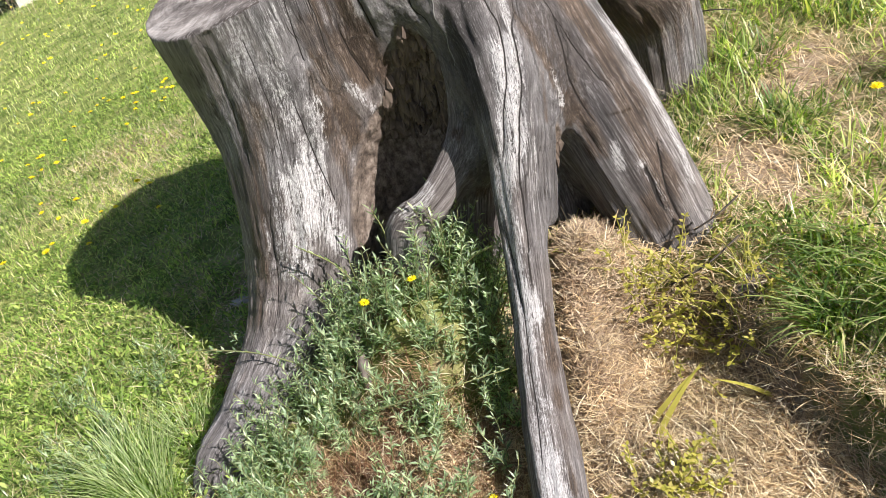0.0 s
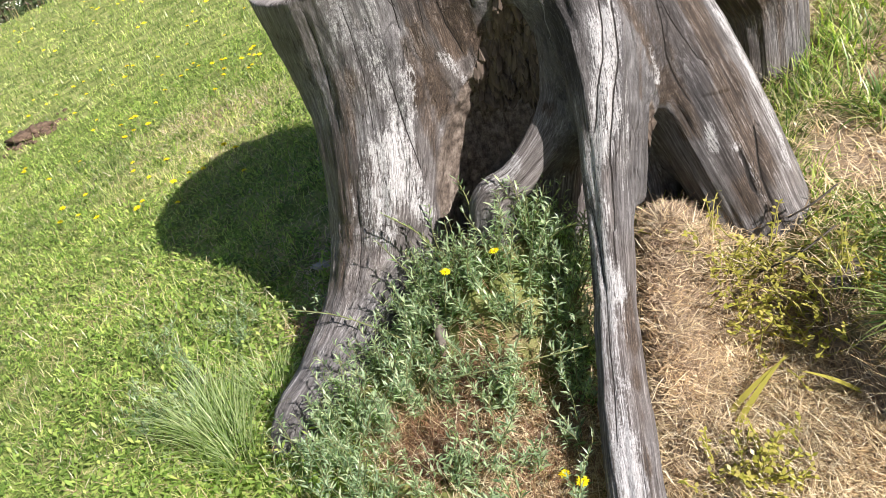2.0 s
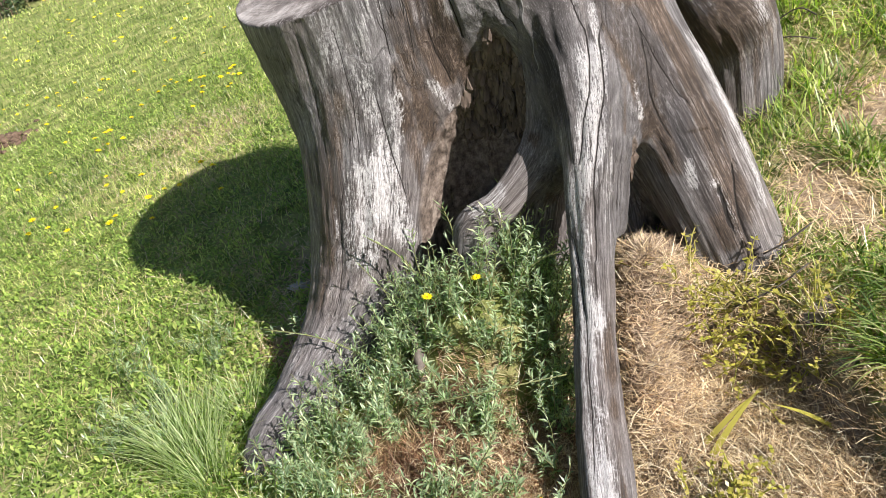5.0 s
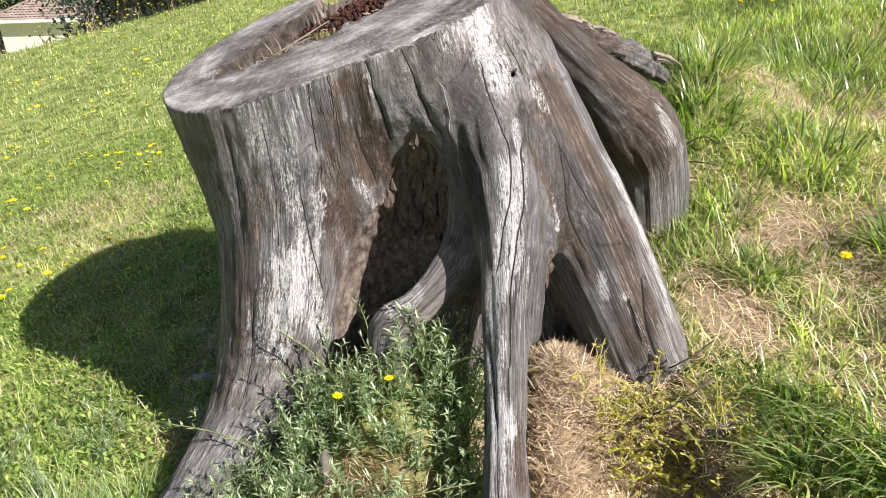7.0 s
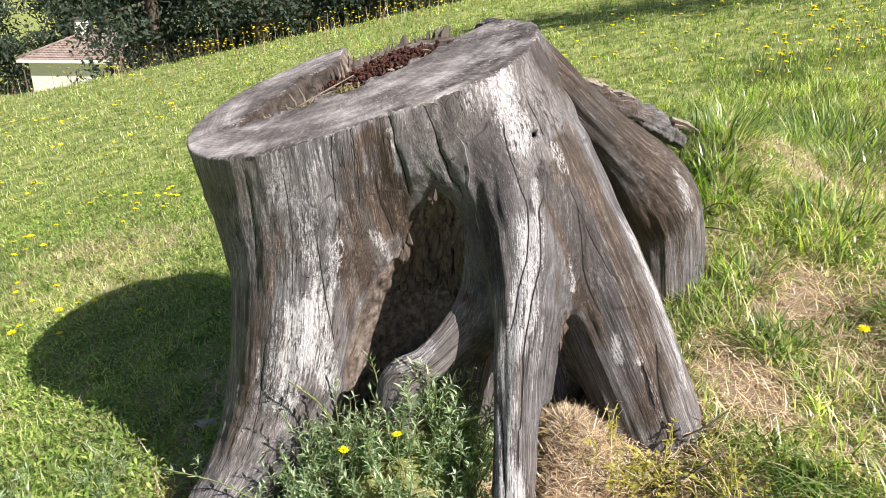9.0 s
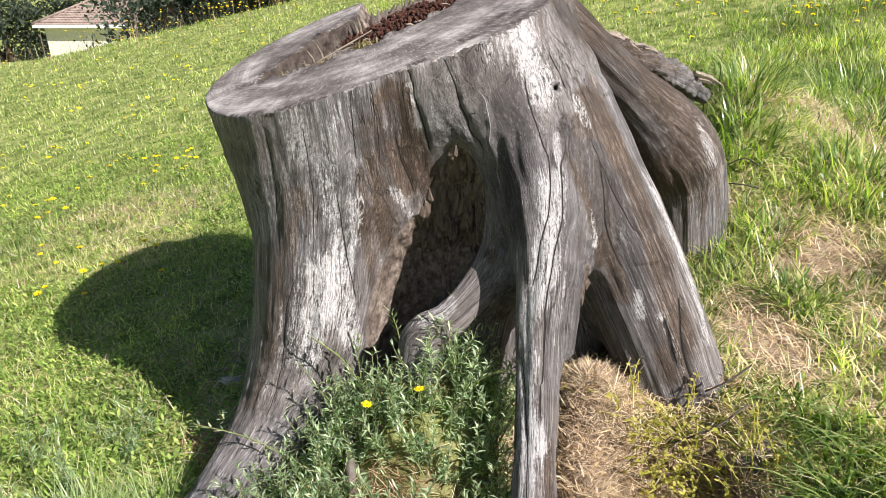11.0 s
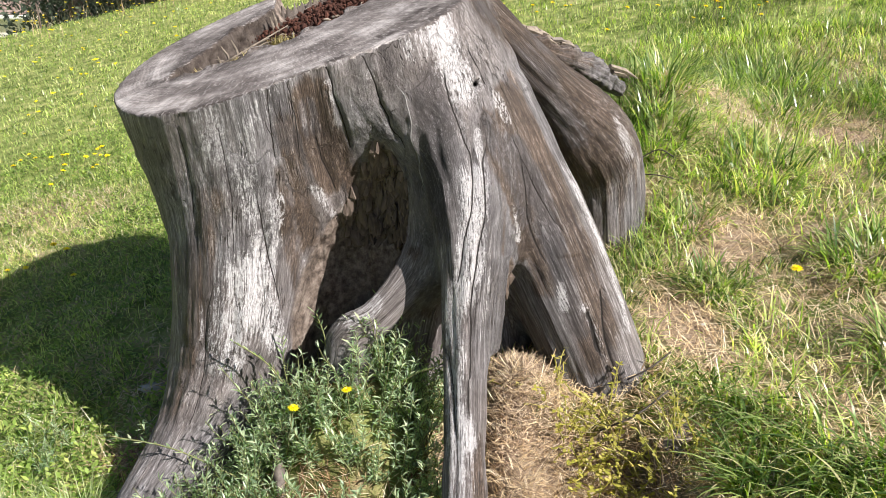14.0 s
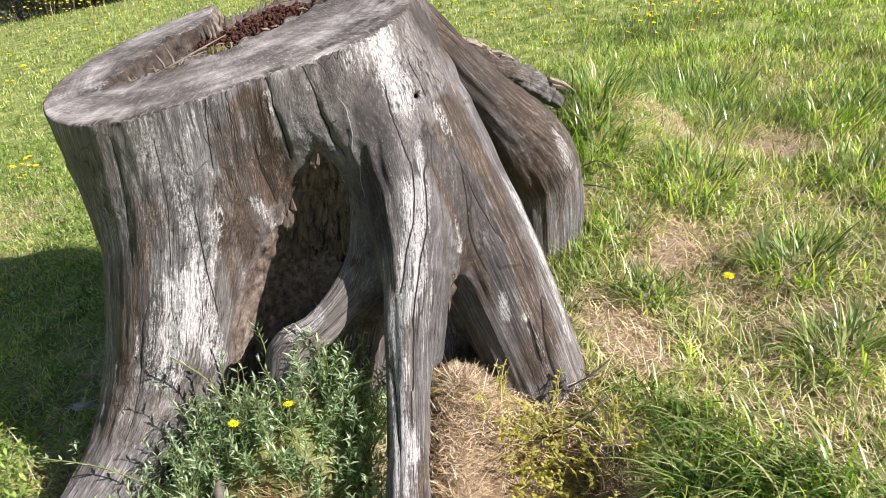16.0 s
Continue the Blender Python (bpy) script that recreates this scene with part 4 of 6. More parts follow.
def build_stump():
    v, q = surface_nets(stump_field())
    v = v.astype(np.float64)
    # one easing pass takes the steps of the grid away
    acc, cnt = np.zeros_like(v), np.zeros(len(v))
    for a in range(4):
        b = q[:, (a + 1) % 4]
        np.add.at(acc, q[:, a], v[b])
        np.add.at(acc, b, v[q[:, a]])
        np.add.at(cnt, q[:, a], 1)
        np.add.at(cnt, b, 1)
    flat = np.abs(v[:, 2] - cut_height(v[:, 0], v[:, 1])) < 0.004
    hole = top_hole(v[:, 0], v[:, 1])
    ease = np.where(flat, 0.0, 0.55)[:, None]
    v = v * (1 - ease) + ease * acc / cnt[:, None]
    vn, fn = quad_normals(v, q)
    who, fib, fib2, share = fibre_frames(v)
    under = v[:, 2] < cut_height(v[:, 0], v[:, 1]) - 0.004
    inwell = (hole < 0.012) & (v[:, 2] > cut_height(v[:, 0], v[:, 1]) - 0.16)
    amp = np.where(under & ~inwell, 1.0, 0.0)
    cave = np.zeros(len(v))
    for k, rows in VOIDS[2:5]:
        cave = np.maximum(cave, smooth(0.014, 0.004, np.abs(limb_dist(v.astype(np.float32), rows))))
    wave = 0.006 * (np.stack([vnoise(v[:, 0] * 14, v[:, 1] * 14, v[:, 2] * 6, s) for s in (31, 32, 33)], 1) - 0.5) * np.array([1, 1, 0])

    def along(fx, fz, seed):
        one, two = ((vnoise(c[:, 0] * fx, c[:, 1] * fx, c[:, 2] * fz, seed) - 0.5) for c in (fib + wave, fib2 + wave))
        return share * one + (1 - share) * two
    broad, fine = along(48, 3.0, 1), along(130, 8, 2)
    lump = fbm(v[:, 0] * 5, v[:, 1] * 5, v[:, 2] * 4, 4) - 0.5
    rough = fbm(v[:, 0] * 30, v[:, 1] * 30, v[:, 2] * 22, 6) - 0.5
    off = amp * (0.009 * broad + 0.004 * fine + 0.022 * lump) + cave * (0.012 + 0.05 * smooth(0.50, 0.60, v[:, 2]) * smooth(0.15, 0.1, v[:, 0])) * rough
    off = off + amp * 0.05 * rough * smooth(0.14, 0.22, v[:, 1]) * smooth(0.36, 0.42, v[:, 0]) * smooth(0.62, 0.70, v[:, 2])
    plate = smooth(0.030, 0.026, np.abs(v[:, 0] - 0.455 + 0.3 * (v[:, 2] - 0.59))) * smooth(0.036, 0.032, np.abs(v[:, 2] - 0.59)) * (v[:, 1] < -0.3)
    off = off + 0.006 * plate
    v = v + vn * off[:, None]
    deep, gap, open_by = carve(v, vn)
    deep = deep * amp
    v[inwell] += vn[inwell] * (0.03 * rough[inwell])[:, None]
    fc = v[q].mean(1)
    fn = quad_normals(v, q)[1]
    up = np.array([-CUT[1], -CUT[2], 1.0])
    up /= np.linalg.norm(up)
    is_cut = (fn @ up > 0.8) & (np.abs(fc[:, 2] - cut_height(fc[:, 0], fc[:, 1])) < 0.010)
    gone = (fc[:, 1] > 0.17) & (fc[:, 0] > -0.27) & (fc[:, 0] < 0.16)
    is_cut &= ~gone
    fw = who[q[:, 0]]
    brown, pale, dark = (streaked(v, kind) for kind in ("brown", "pale", "dark"))
    brown = np.maximum(brown, spots(v, ((0.60, 0.12, 0.74, 0.22, 0.3, 0.28, 1.2), (0.36, 0.0, 0.98, 0.10, 0.12, 0.16, 1.2))) * smooth(-0.16, -0.08, v[:, 1]))
    brown = np.maximum(brown, plate)
    crumbled = (v[:, 1] > 0.16) & (v[:, 0] > -0.29) & (v[:, 0] < 0.17) & (v[:, 2] > cut_height(v[:, 0], v[:, 1]) - 0.09) & under
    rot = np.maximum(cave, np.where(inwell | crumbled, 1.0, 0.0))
    edge = smooth(0.035, 0.0, np.minimum(np.abs(np.sqrt(((v[:, 0] + 0.215) / 1.02) ** 2 + v[:, 1] ** 2) - 0.44), 9)) + smooth(0.11, 0.0, hole) + 0.6 * smooth(-0.05, 0.15, v[:, 0])
    pick = np.where((cave > 0.5) & (((v[:, 2] > 0.53) & (v[:, 2] < 0.82) & (v[:, 0] > -0.06) & (v[:, 0] < 0.14)) | ((v[:, 2] > 0.32) & (v[:, 2] < 0.53) & (v[:, 0] > 0.30) & (v[:, 0] < 0.40))))[0]
    CAVE_SPOTS.extend(zip(v[pick].tolist(), vn[pick].tolist()))
    stump = thing("tree_stump", "large weathered grey tree stump with sawn sloping top and flared roots", "tree stump")
    vn2 = quad_normals(v, q)[0]
    groups = {}
    for f, (c, w) in enumerate(zip(is_cut, fw)):
        groups.setdefault("cut" if c else int(w), []).append(f)
    for key, rows in groups.items():
        qq = q[np.array(rows)]
        used, inv = np.unique(qq, return_inverse=True)
        name = "sawn_top" if key == "cut" else SKIN[key][0]
        me = fast_mesh(name, v[used], inv.reshape(-1, 4), np.zeros((0, 3), int), M_CUT if key == "cut" else M_WOOD)
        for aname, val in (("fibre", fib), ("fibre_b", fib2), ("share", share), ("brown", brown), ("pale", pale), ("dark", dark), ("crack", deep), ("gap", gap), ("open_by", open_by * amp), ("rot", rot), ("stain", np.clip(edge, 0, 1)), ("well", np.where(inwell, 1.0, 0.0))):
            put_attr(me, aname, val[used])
        me.normals_split_custom_set_from_vertices(vn2[used].tolist())
        part(name, me, stump, "pale sawn face with growth rings" if key == "cut" else "")
    return stump


def stump_outline(x, y, z):
    """Distance to the stump's skin, for keeping plants off it."""
    p = np.stack([x, y, z], -1).astype(np.float32)
    d = np.full(p.shape[:-1], 9.0, np.float32)
    for name, k, rows in SKIN:
        d = np.minimum(d, limb_dist(p, rows))
    return d


tree_stump = build_stump()


# ---- ground: one sheet, fine near the stump and coarse far away ----
def ground_axis(lo, hi, mid, step, grow):
    out = [mid]
    s, x = step, mid
    while x < hi:
        x += s
        out.append(x)
        if x - mid > 1.6:
            s *= grow
    s, x, left = step, mid, []
    while x > lo:
        x -= s
        left.append(x)
        if mid - x > 1.6:
            s *= grow
    return np.array(left[::-1] + out)


def dryness(x, y):
    d = 0.55 * fbm(x * 1.3, y * 1.3, 0.5, 11) - 0.1 + 0.2 * smooth(0.5, 1.0, x) * smooth(3.5, 1.0, y) * (0.4 + 1.2 * fbm(x * 4, y * 4, 0.5, 12))
    for cx, cy, rx, ry, s in ((-0.18, -0.90, 0.24, 0.22, 0.6), (0.45, -1.0, 0.28, 0.4, 1.0), (0.02, -1.0, 0.22, 0.2, 0.7), (0.82, -0.35, 0.16, 0.3, 0.75), (1.1, 0.0, 0.22, 0.25, 0.7), (1.75, 0.55, 0.3, 0.25, 0.6), (1.5, -0.3, 0.2, 0.25, 0.5),
                              (-0.6, -0.42, 0.12, 0.1, 0.9), (-1.7, 1.7, 0.5, 0.3, 0.5), (0.85, 0.3, 0.12, 0.25, 0.6), (-0.65, -0.1, 0.12, 0.25, 0.5), (0.25, -0.75, 0.15, 0.25, 0.9), (2.1, 0.0, 0.3, 0.3, 0.5), (1.1, 0.75, 0.2, 0.2, 0.6)):
        d = np.maximum(d, s * np.exp(-(((x - cx) / rx) ** 2 + ((y - cy) / ry) ** 2)) + 0.15 * (fbm(x * 8, y * 8, 0.5, 13) - 0.5))
    return d


def build_ground():
    gx, gy = ground_axis(-900, 900, 0.0, 0.03, 1.07), ground_axis(-700, 1400, -0.4, 0.03, 1.07)
    X, Y = np.meshgrid(gx, gy, indexing="ij")
    Z = land(X, Y)
    far = smooth(120, 400, np.hypot(X, Y))
    Z = np.maximum(Z, -16) * (1 - far) - 14 * far
    v = np.stack([X, Y, Z], -1).reshape(-1, 3)
    i = np.arange(len(gx) * len(gy)).reshape(len(gx), len(gy))
    q = np.stack([i[:-1, :-1], i[1:, :-1], i[1:, 1:], i[:-1, 1:]], -1).reshape(-1, 4)
    me = fast_mesh("ground", v, q, np.zeros((0, 3), int), M_GROUND)
    x, y = v[:, 0], v[:, 1]
    put_attr(me, "dry", np.clip(dryness(x, y), 0, 1))
    bank = low_part(x, y)
    soil = np.clip(2 * bank * (1 - bank), 0, 1) + 0.8 * smooth(0.05, 0.0, stump_outline(x, y, v[:, 2]))
    put_attr(me, "soil", np.clip(soil, 0, 1))
    ob = new("ground", me)
    return tagged(ob, "sloping meadow ground of turf and dry soil", "ground", kind="structure")


ground = build_ground()


# ---- things on the stump ----
M_ROT = plain("red_rot", (0.016, 0.007, 0.005), (0.105, 0.042, 0.028), 35, 0.9, 0.008)
M_CHIP = plain("wood_chip", (0.10, 0.08, 0.062), (0.30, 0.25, 0.20), 60, 0.8, 0.002)
M_DARKWOOD = plain("dark_splinter", (0.05, 0.04, 0.034), (0.23, 0.195, 0.17), 40, 0.85, 0.004, (1, 1, 0.15))
M_MOSS = leaf_material("dry_moss", [(0.0, (0.16, 0.13, 0.05)), (1.0, (0.36, 0.30, 0.13))], 0.8, 0.1)
M_STONE = plain("pale_stone", (0.30, 0.29, 0.26), (0.52, 0.50, 0.46), 30, 0.85, 0.004)
M_SOIL = plain("bare_soil", (0.07, 0.045, 0.03), (0.20, 0.135, 0.095), 30, 0.95, 0.02)
M_CRUMBLE = plain("crumbling_wood", (0.045, 0.032, 0.025), (0.19, 0.145, 0.118), 55, 0.95, 0.004, (1, 1, 0.25))
M_TWIG = plain("dark_twig", (0.03, 0.024, 0.02), (0.09, 0.075, 0.06), 40)


def rng(seed):
    return np.random.default_rng(seed)


def lump_shape(size, seed, cuts=2):
    """A rough pebble-like crumb."""
    bm = bmesh.new()
    bmesh.ops.create_icosphere(bm, subdivisions=cuts, radius=1)
    r = random.Random(seed)
    o = Vector((r.random(), r.random(), r.random())) * 20
    for v in bm.verts:
        k = 1 + 0.55 * noise.noise(v.co * 1.3 + o) + 0.25 * noise.noise(v.co * 3 + o)
        v.co = Vector((v.co.x * size[0], v.co.y * size[1], v.co.z * size[2])) * k
    vs, fs = [v.co.copy() for v in bm.verts], [tuple(v.index for v in f.verts) for f in bm.faces]
    bm.free()
    return vs, fs


def moved(shape, m):
    return [m @ Vector(v) for v in shape[0]], shape[1]


def well_floor(x, y):
    return float(cut_height(x, y)) - 0.058


def stump_top():
    r = random.Random(5)
    crumbs = [lump_shape((1, 0.8, 0.65), s, 1) for s in range(6)]
    out = []
    for n in range(1100):
        x, y = r.gauss(-0.11, 0.075), r.gauss(0.17, 0.075)
        if float(top_hole(np.array([x]), np.array([y]))[0]) > -0.012:
            continue
        heap = 0.012 * math.exp(-(((x + 0.08) / 0.12) ** 2 + ((y - 0.22) / 0.10) ** 2))
        z = well_floor(x, y) + r.uniform(0, 0.02) + heap
        s = r.uniform(0.003, 0.009)
        out.append(moved(crumbs[n % 6], pose(x, y, z, r.uniform(0, 360), r.uniform(0, 360), r.uniform(0, 360)) @ Matrix.Scale(s, 4)))
    tagged(part("rotten_heartwood", mesh_of("rotten_heartwood", *join(out), M_ROT, False), tree_stump, "crumbly red-brown rotten heartwood"), kind="stuff")
    g = rng(8)
    # jagged splinters along the broken back wall
    for n in range(15):
        a = n / 14
        x, y = -0.235 + 0.285 * a, 0.345 + 0.055 * math.sin(math.pi * a) + r.uniform(-0.006, 0.006)
        w, z0 = r.uniform(0.016, 0.030), float(cut_height(x, y)) - 0.10
        hs = [0.055 + r.uniform(-0.012, 0.03) for k in range(4)]
        vs, fs = [], []
        for k in range(4):
            u = -w / 2 + w * k / 3
            for d, low in ((-0.006, 0.0), (0.006, 0.0)):
                vs += [Vector((x + u, y + d, z0)), Vector((x + u + r.uniform(-0.002, 0.002), y + d * 0.5, z0 + hs[k]))]
        for k in range(3):
            o = 4 * k
            fs += [(o, o + 4, o + 5, o + 1), (o + 2, o + 3, o + 7, o + 6), (o + 1, o + 5, o + 7, o + 3)]
        fs += [(0, 1, 3, 2), (12, 14, 15, 13)]
        part("splinter", mesh_of("splinter", vs, fs, M_DARKWOOD if r.random() < 0.8 else M_CHIP, False), tree_stump)
    for x, y, dx, dy, h in ((-0.35, 0.02, 0.02, 0.01, 0.055), (-0.33, 0.035, 0.018, 0.0, 0.06), (-0.255, 0.20, 0.012, -0.01, 0.05), (-0.247, 0.21, 0.012, -0.01, 0.06), (-0.37, 0.0, 0.01, 0.0, 0.04)):
        z0 = well_floor(x, y)
        vs, fs = tube([(x, y, z0), (x - dx * 0.4, y - dy * 0.4, z0 + h * 0.6), (x - dx, y - dy, z0 + h)], [0.005, 0.0035, 0.001], 5)
        part("splinter", mesh_of("splinter", vs, fs, M_CHIP, False), tree_stump)
    for n in range(34):
        a = r.random()
        x, y, z = 0.42 + 0.50 * a + r.uniform(-0.02, 0.03), 0.215 + 0.455 * a + r.uniform(-0.03, 0.03), 0.958 - 0.26 * a + r.uniform(-0.012, 0.012)
        L, w, h = r.uniform(0.03, 0.10), r.uniform(0.005, 0.013), r.uniform(-0.008, 0.014)
        vs, fs = tube([(x - L * 0.7, y - L * 0.6, z - h + L * 0.32), (x, y, z + r.uniform(0, 0.008)), (x + L * 0.75, y + L * 0.6, z + h - L * 0.36)], [w * 0.7, w, w * 0.12], 5)
        part("splinter", mesh_of("splinter", vs, fs, M_CHIP if r.random() < 0.65 else M_DARKWOOD, False), tree_stump)
    # loose chips and a long stick in the hollow
    for n in range(34):
        x, y = r.uniform(-0.42, 0.0), 0
        y = 0.02 + 0.42 * (x + 0.30) + r.gauss(-0.035, 0.025)
        if float(top_hole(np.array([x]), np.array([y]))[0]) > -0.004:
            continue
        L, w = r.uniform(0.008, 0.03), r.uniform(0.0015, 0.0045)
        vs, fs = tube([(-L, 0, 0), (0, 0.002, 0.002), (L, 0, 0)], [w * 0.5, w, w * 0.4], 5)
        m = pose(x, y, well_floor(x, y) + 0.022 + r.uniform(0, 0.012), r.uniform(-20, 20), r.uniform(-20, 20), r.uniform(0, 180))
        ob = new("wood_chip", mesh_of("wood_chip", *moved((vs, fs), m), M_CHIP, False))
        tagged(ob, "pale splintered chip of wood in the rotten hollow", "wood chip", "wood chips in the hollow")
    vs, fs = tube([(-0.37, -0.045, 0), (-0.29, -0.005, 0.01), (-0.20, 0.05, 0.02)], [0.0022, 0.0032, 0.0015], 6)
    vs = [Vector((v.x, v.y, v.z + well_floor(v.x, v.y) + 0.03)) for v in map(Vector, vs)]
    tagged(new("stick", mesh_of("stick", vs, fs, M_CHIP)), "pale bleached stick lying in the stump's hollow", "stick")
    for x, y, n in ((-0.40, -0.075, 150), (-0.22, 0.0, 220), (-0.30, -0.05, 80)):
        base = np.stack([g.normal(x, 0.018, n), g.normal(y, 0.012, n), np.zeros(n)], 1)
        base[:, 2] = cut_height(base[:, 0], base[:, 1]) - 0.035
        v, q, t = blades(base, g.uniform(0.012, 0.03, n), g.uniform(0.0015, 0.003, n), g.uniform(0.2, 1.4, n), g.uniform(0, 1.2, n), g.uniform(0, 6.3, n))
        tagged(new("moss_tuft", fast_mesh("moss_tuft", v, q, t, M_MOSS)), "dry yellowish moss tuft on the rotten wood", "moss", "moss on the stump")


def hollow_rot():
    """Chunks of decayed wood inside the front hollow, and a flake of old bark."""
    r = random.Random(9)
    shapes = [mesh_of("rotten_chunk", *lump_shape((0.011, 0.007, 0.024), 100 + n, 1), M_CRUMBLE, False) for n in range(7)]
    if not CAVE_SPOTS:
        return
    for n in range(290):
        p, d = r.choice(CAVE_SPOTS)
        k = r.uniform(0.5, 1.45)
        ob = part("rotten_chunk", shapes[n % 7], tree_stump)
        ob.matrix_basis = pose(*p, r.uniform(-14, 14), r.uniform(-22, 22), r.uniform(0, 360)) @ Matrix.Diagonal((k, k, k * r.uniform(0.7, 1.5), 1))


stump_top()
hollow_rot()


# ---- grass ----
def off_stump(x, y, gap=0.004):
    return stump_outline(x, y, land(x, y)) > gap


def field(count, r0, r1, a0, a1, power, seed):
    """Random ground spots in a fan in front of the viewer, sparser with distance."""
    g = rng(seed)
    u = g.random(count)
    e = 2 - power
    r = (r0 ** e + u * (r1 ** e - r0 ** e)) ** (1 / e) if abs(e) > 1e-6 else r0 * (r1 / r0) ** u
    a = g.uniform(radians(a0), radians(a1), count)
    return r * np.sin(a) + 0.05, r * np.cos(a) - 2.0, r


def grass_stuff():
    g = rng(1)
    # turf near by
    x, y, r = field(165000, 0.75, 4.6, -62, 58, 0.35, 2)
    dry = dryness(x, y)
    lush = smooth(0.44, 0.60, fbm(x * 2.1, y * 2.1, 0.5, 17)) * smooth(0.5, 0.9, x + 0.2 * y)
    shadeplot = ((x > -0.35) & (x < 0.62) & (y < -0.45))
    keep = (g.random(len(x)) > smooth(0.28, 0.52, dry) * 0.96) & off_stump(x, y) & ~shadeplot & (low_part(x, y) < 0.2)
    keep &= ~((x > -0.75) & (x < -0.45) & (y > -0.5) & (y < 0.25) & (g.random(len(x)) < 0.75))
    x, y, r, lush = x[keep], y[keep], r[keep], lush[keep]
    n = len(x)
    right = smooth(0.3, 0.9, x)
    L = g.uniform(0.022, 0.06, n) * (1 + 0.9 * right * g.random(n)) * (1 + 0.4 * lush) * (0.35 + 1.35 * fbm(x * 7, y * 7, 0.5, 61, 2))
    b = np.stack([x, y, land(x, y) - 0.006], 1)
    v, q, t = blades(b, L, g.uniform(0.0022, 0.0045, n) * (1 + 0.6 * right), g.uniform(0.15, 1.35, n), g.uniform(0.2, 1.6, n), g.uniform(0, 6.283, n))
    tagged(new("turf_grass", fast_mesh("turf_grass", v, q, t, M_GRASS)), "short sunlit green meadow grass blades", "grass", kind="stuff")
    # longer clumps uphill
    x, y, r = field(80000, 1.2, 5.5, -8, 58, 0.6, 3)
    dry = dryness(x, y)
    lush = fbm(x * 2.1, y * 2.1, 0.5, 17)
    keep = (lush > 0.50) & (dry < 0.40) & (x > 0.72 + 0.1 * y) & off_stump(x, y, 0.03) & (low_part(x, y) < 0.2)
    x, y = x[keep], y[keep]
    n = len(x)
    v, q, t = blades(np.stack([x, y, land(x, y) - 0.006], 1), g.uniform(0.03, 0.115, n) * (0.5 + fbm(x * 5, y * 5, 0.5, 63, 2)), g.uniform(0.003, 0.0075, n), g.uniform(0.15, 1.4, n), g.uniform(0.4, 1.9, n), g.uniform(0, 6.283, n), 4)
    tagged(new("long_grass", fast_mesh("long_grass", v, q, t, M_LUSH)), "longer lush green grass clumps on the slope", "grass", kind="stuff")
    # meadow further off
    x, y, r = field(270000, 4.0, 16.5, -58, 52, 1.8, 4)
    keep = (y - 0.08 * x < 13.0) & (g.random(len(x)) > smooth(0.4, 0.65, dryness(x, y)) * 0.7)
    x, y, r = x[keep], y[keep], r[keep]
    n = len(x)
    v, q, t = blades(np.stack([x, y, land(x, y) - 0.01], 1), g.uniform(0.02, 0.065, n) * (r / 4) ** 0.25, g.uniform(0.003, 0.0062, n) * (r / 4) ** 0.6, g.uniform(0.2, 1.5, n), g.uniform(0.1, 1.2, n), g.uniform(0, 6.283, n))
    tagged(new("meadow_grass", fast_mesh("meadow_grass", v, q, t, M_GRASS)), "sunlit meadow grass running up to the crest", "grass", kind="stuff")
    # small broad leaves among the turf
    x, y, r = field(75000, 0.8, 5.5, -60, 10, 0.6, 5)
    keep = off_stump(x, y, 0.01) & (x < -0.45) & (fbm(x * 3, y * 3, 0.5, 23) > 0.38)
    x, y = x[keep], y[keep]
    n = len(x)
    az = g.uniform(0, 6.283, n)
    ln, w, z = g.uniform(0.010, 0.028, n), g.uniform(0.005, 0.012, n), land(x, y) + g.uniform(0.004, 0.035, n)
    d, s = np.stack([np.cos(az), np.sin(az)], 1), np.stack([-np.sin(az), np.cos(az)], 1)
    tilt = g.uniform(-0.3, 0.9, n)
    p = np.stack([x, y], 1)
    rows = []
    for k, (along, across, up) in enumerate(((0, 0, 0), (0.55, 0.5, 0.15), (1, 0, 0), (0.55, -0.5, 0.15))):
        rows.append(np.concatenate([p + d * (along * ln)[:, None] + s * (across * w)[:, None], (z + along * ln * tilt + up * w)[:, None]], 1))
    v = np.stack(rows, 1).reshape(-1, 3)
    q = np.arange(n)[:, None] * 4 + np.arange(4)
    tagged(new("clover_leaves", fast_mesh("clover_leaves", v, q, np.zeros((0, 3), int), M_CLOVER)), "small broad clover and rosette leaves in turf", "leaves", kind="stuff")
    # dry straw lying about
    x, y, r = field(150000, 0.75, 4.6, -50, 55, 0.4, 6)
    dry = dryness(x, y)
    keep = (g.random(len(x)) < smooth(0.15, 0.5, dry) + 0.12 + 0.50 * (x > 0.55)) & off_stump(x, y, -0.01)
    x, y = x[keep], y[keep]
    n = len(x)
    v, q, t = blades(np.stack([x, y, land(x, y) + g.uniform(0.0, 0.02, n)], 1), g.uniform(0.02, 0.085, n), g.uniform(0.001, 0.0028, n), g.uniform(0.8, 1.7, n), g.uniform(-0.4, 0.6, n), g.uniform(0, 6.283, n))
    tagged(new("dry_straw", fast_mesh("dry_straw", v, q, t, M_STRAW)), "bleached dry straw and dead grass litter", "straw", kind="stuff")
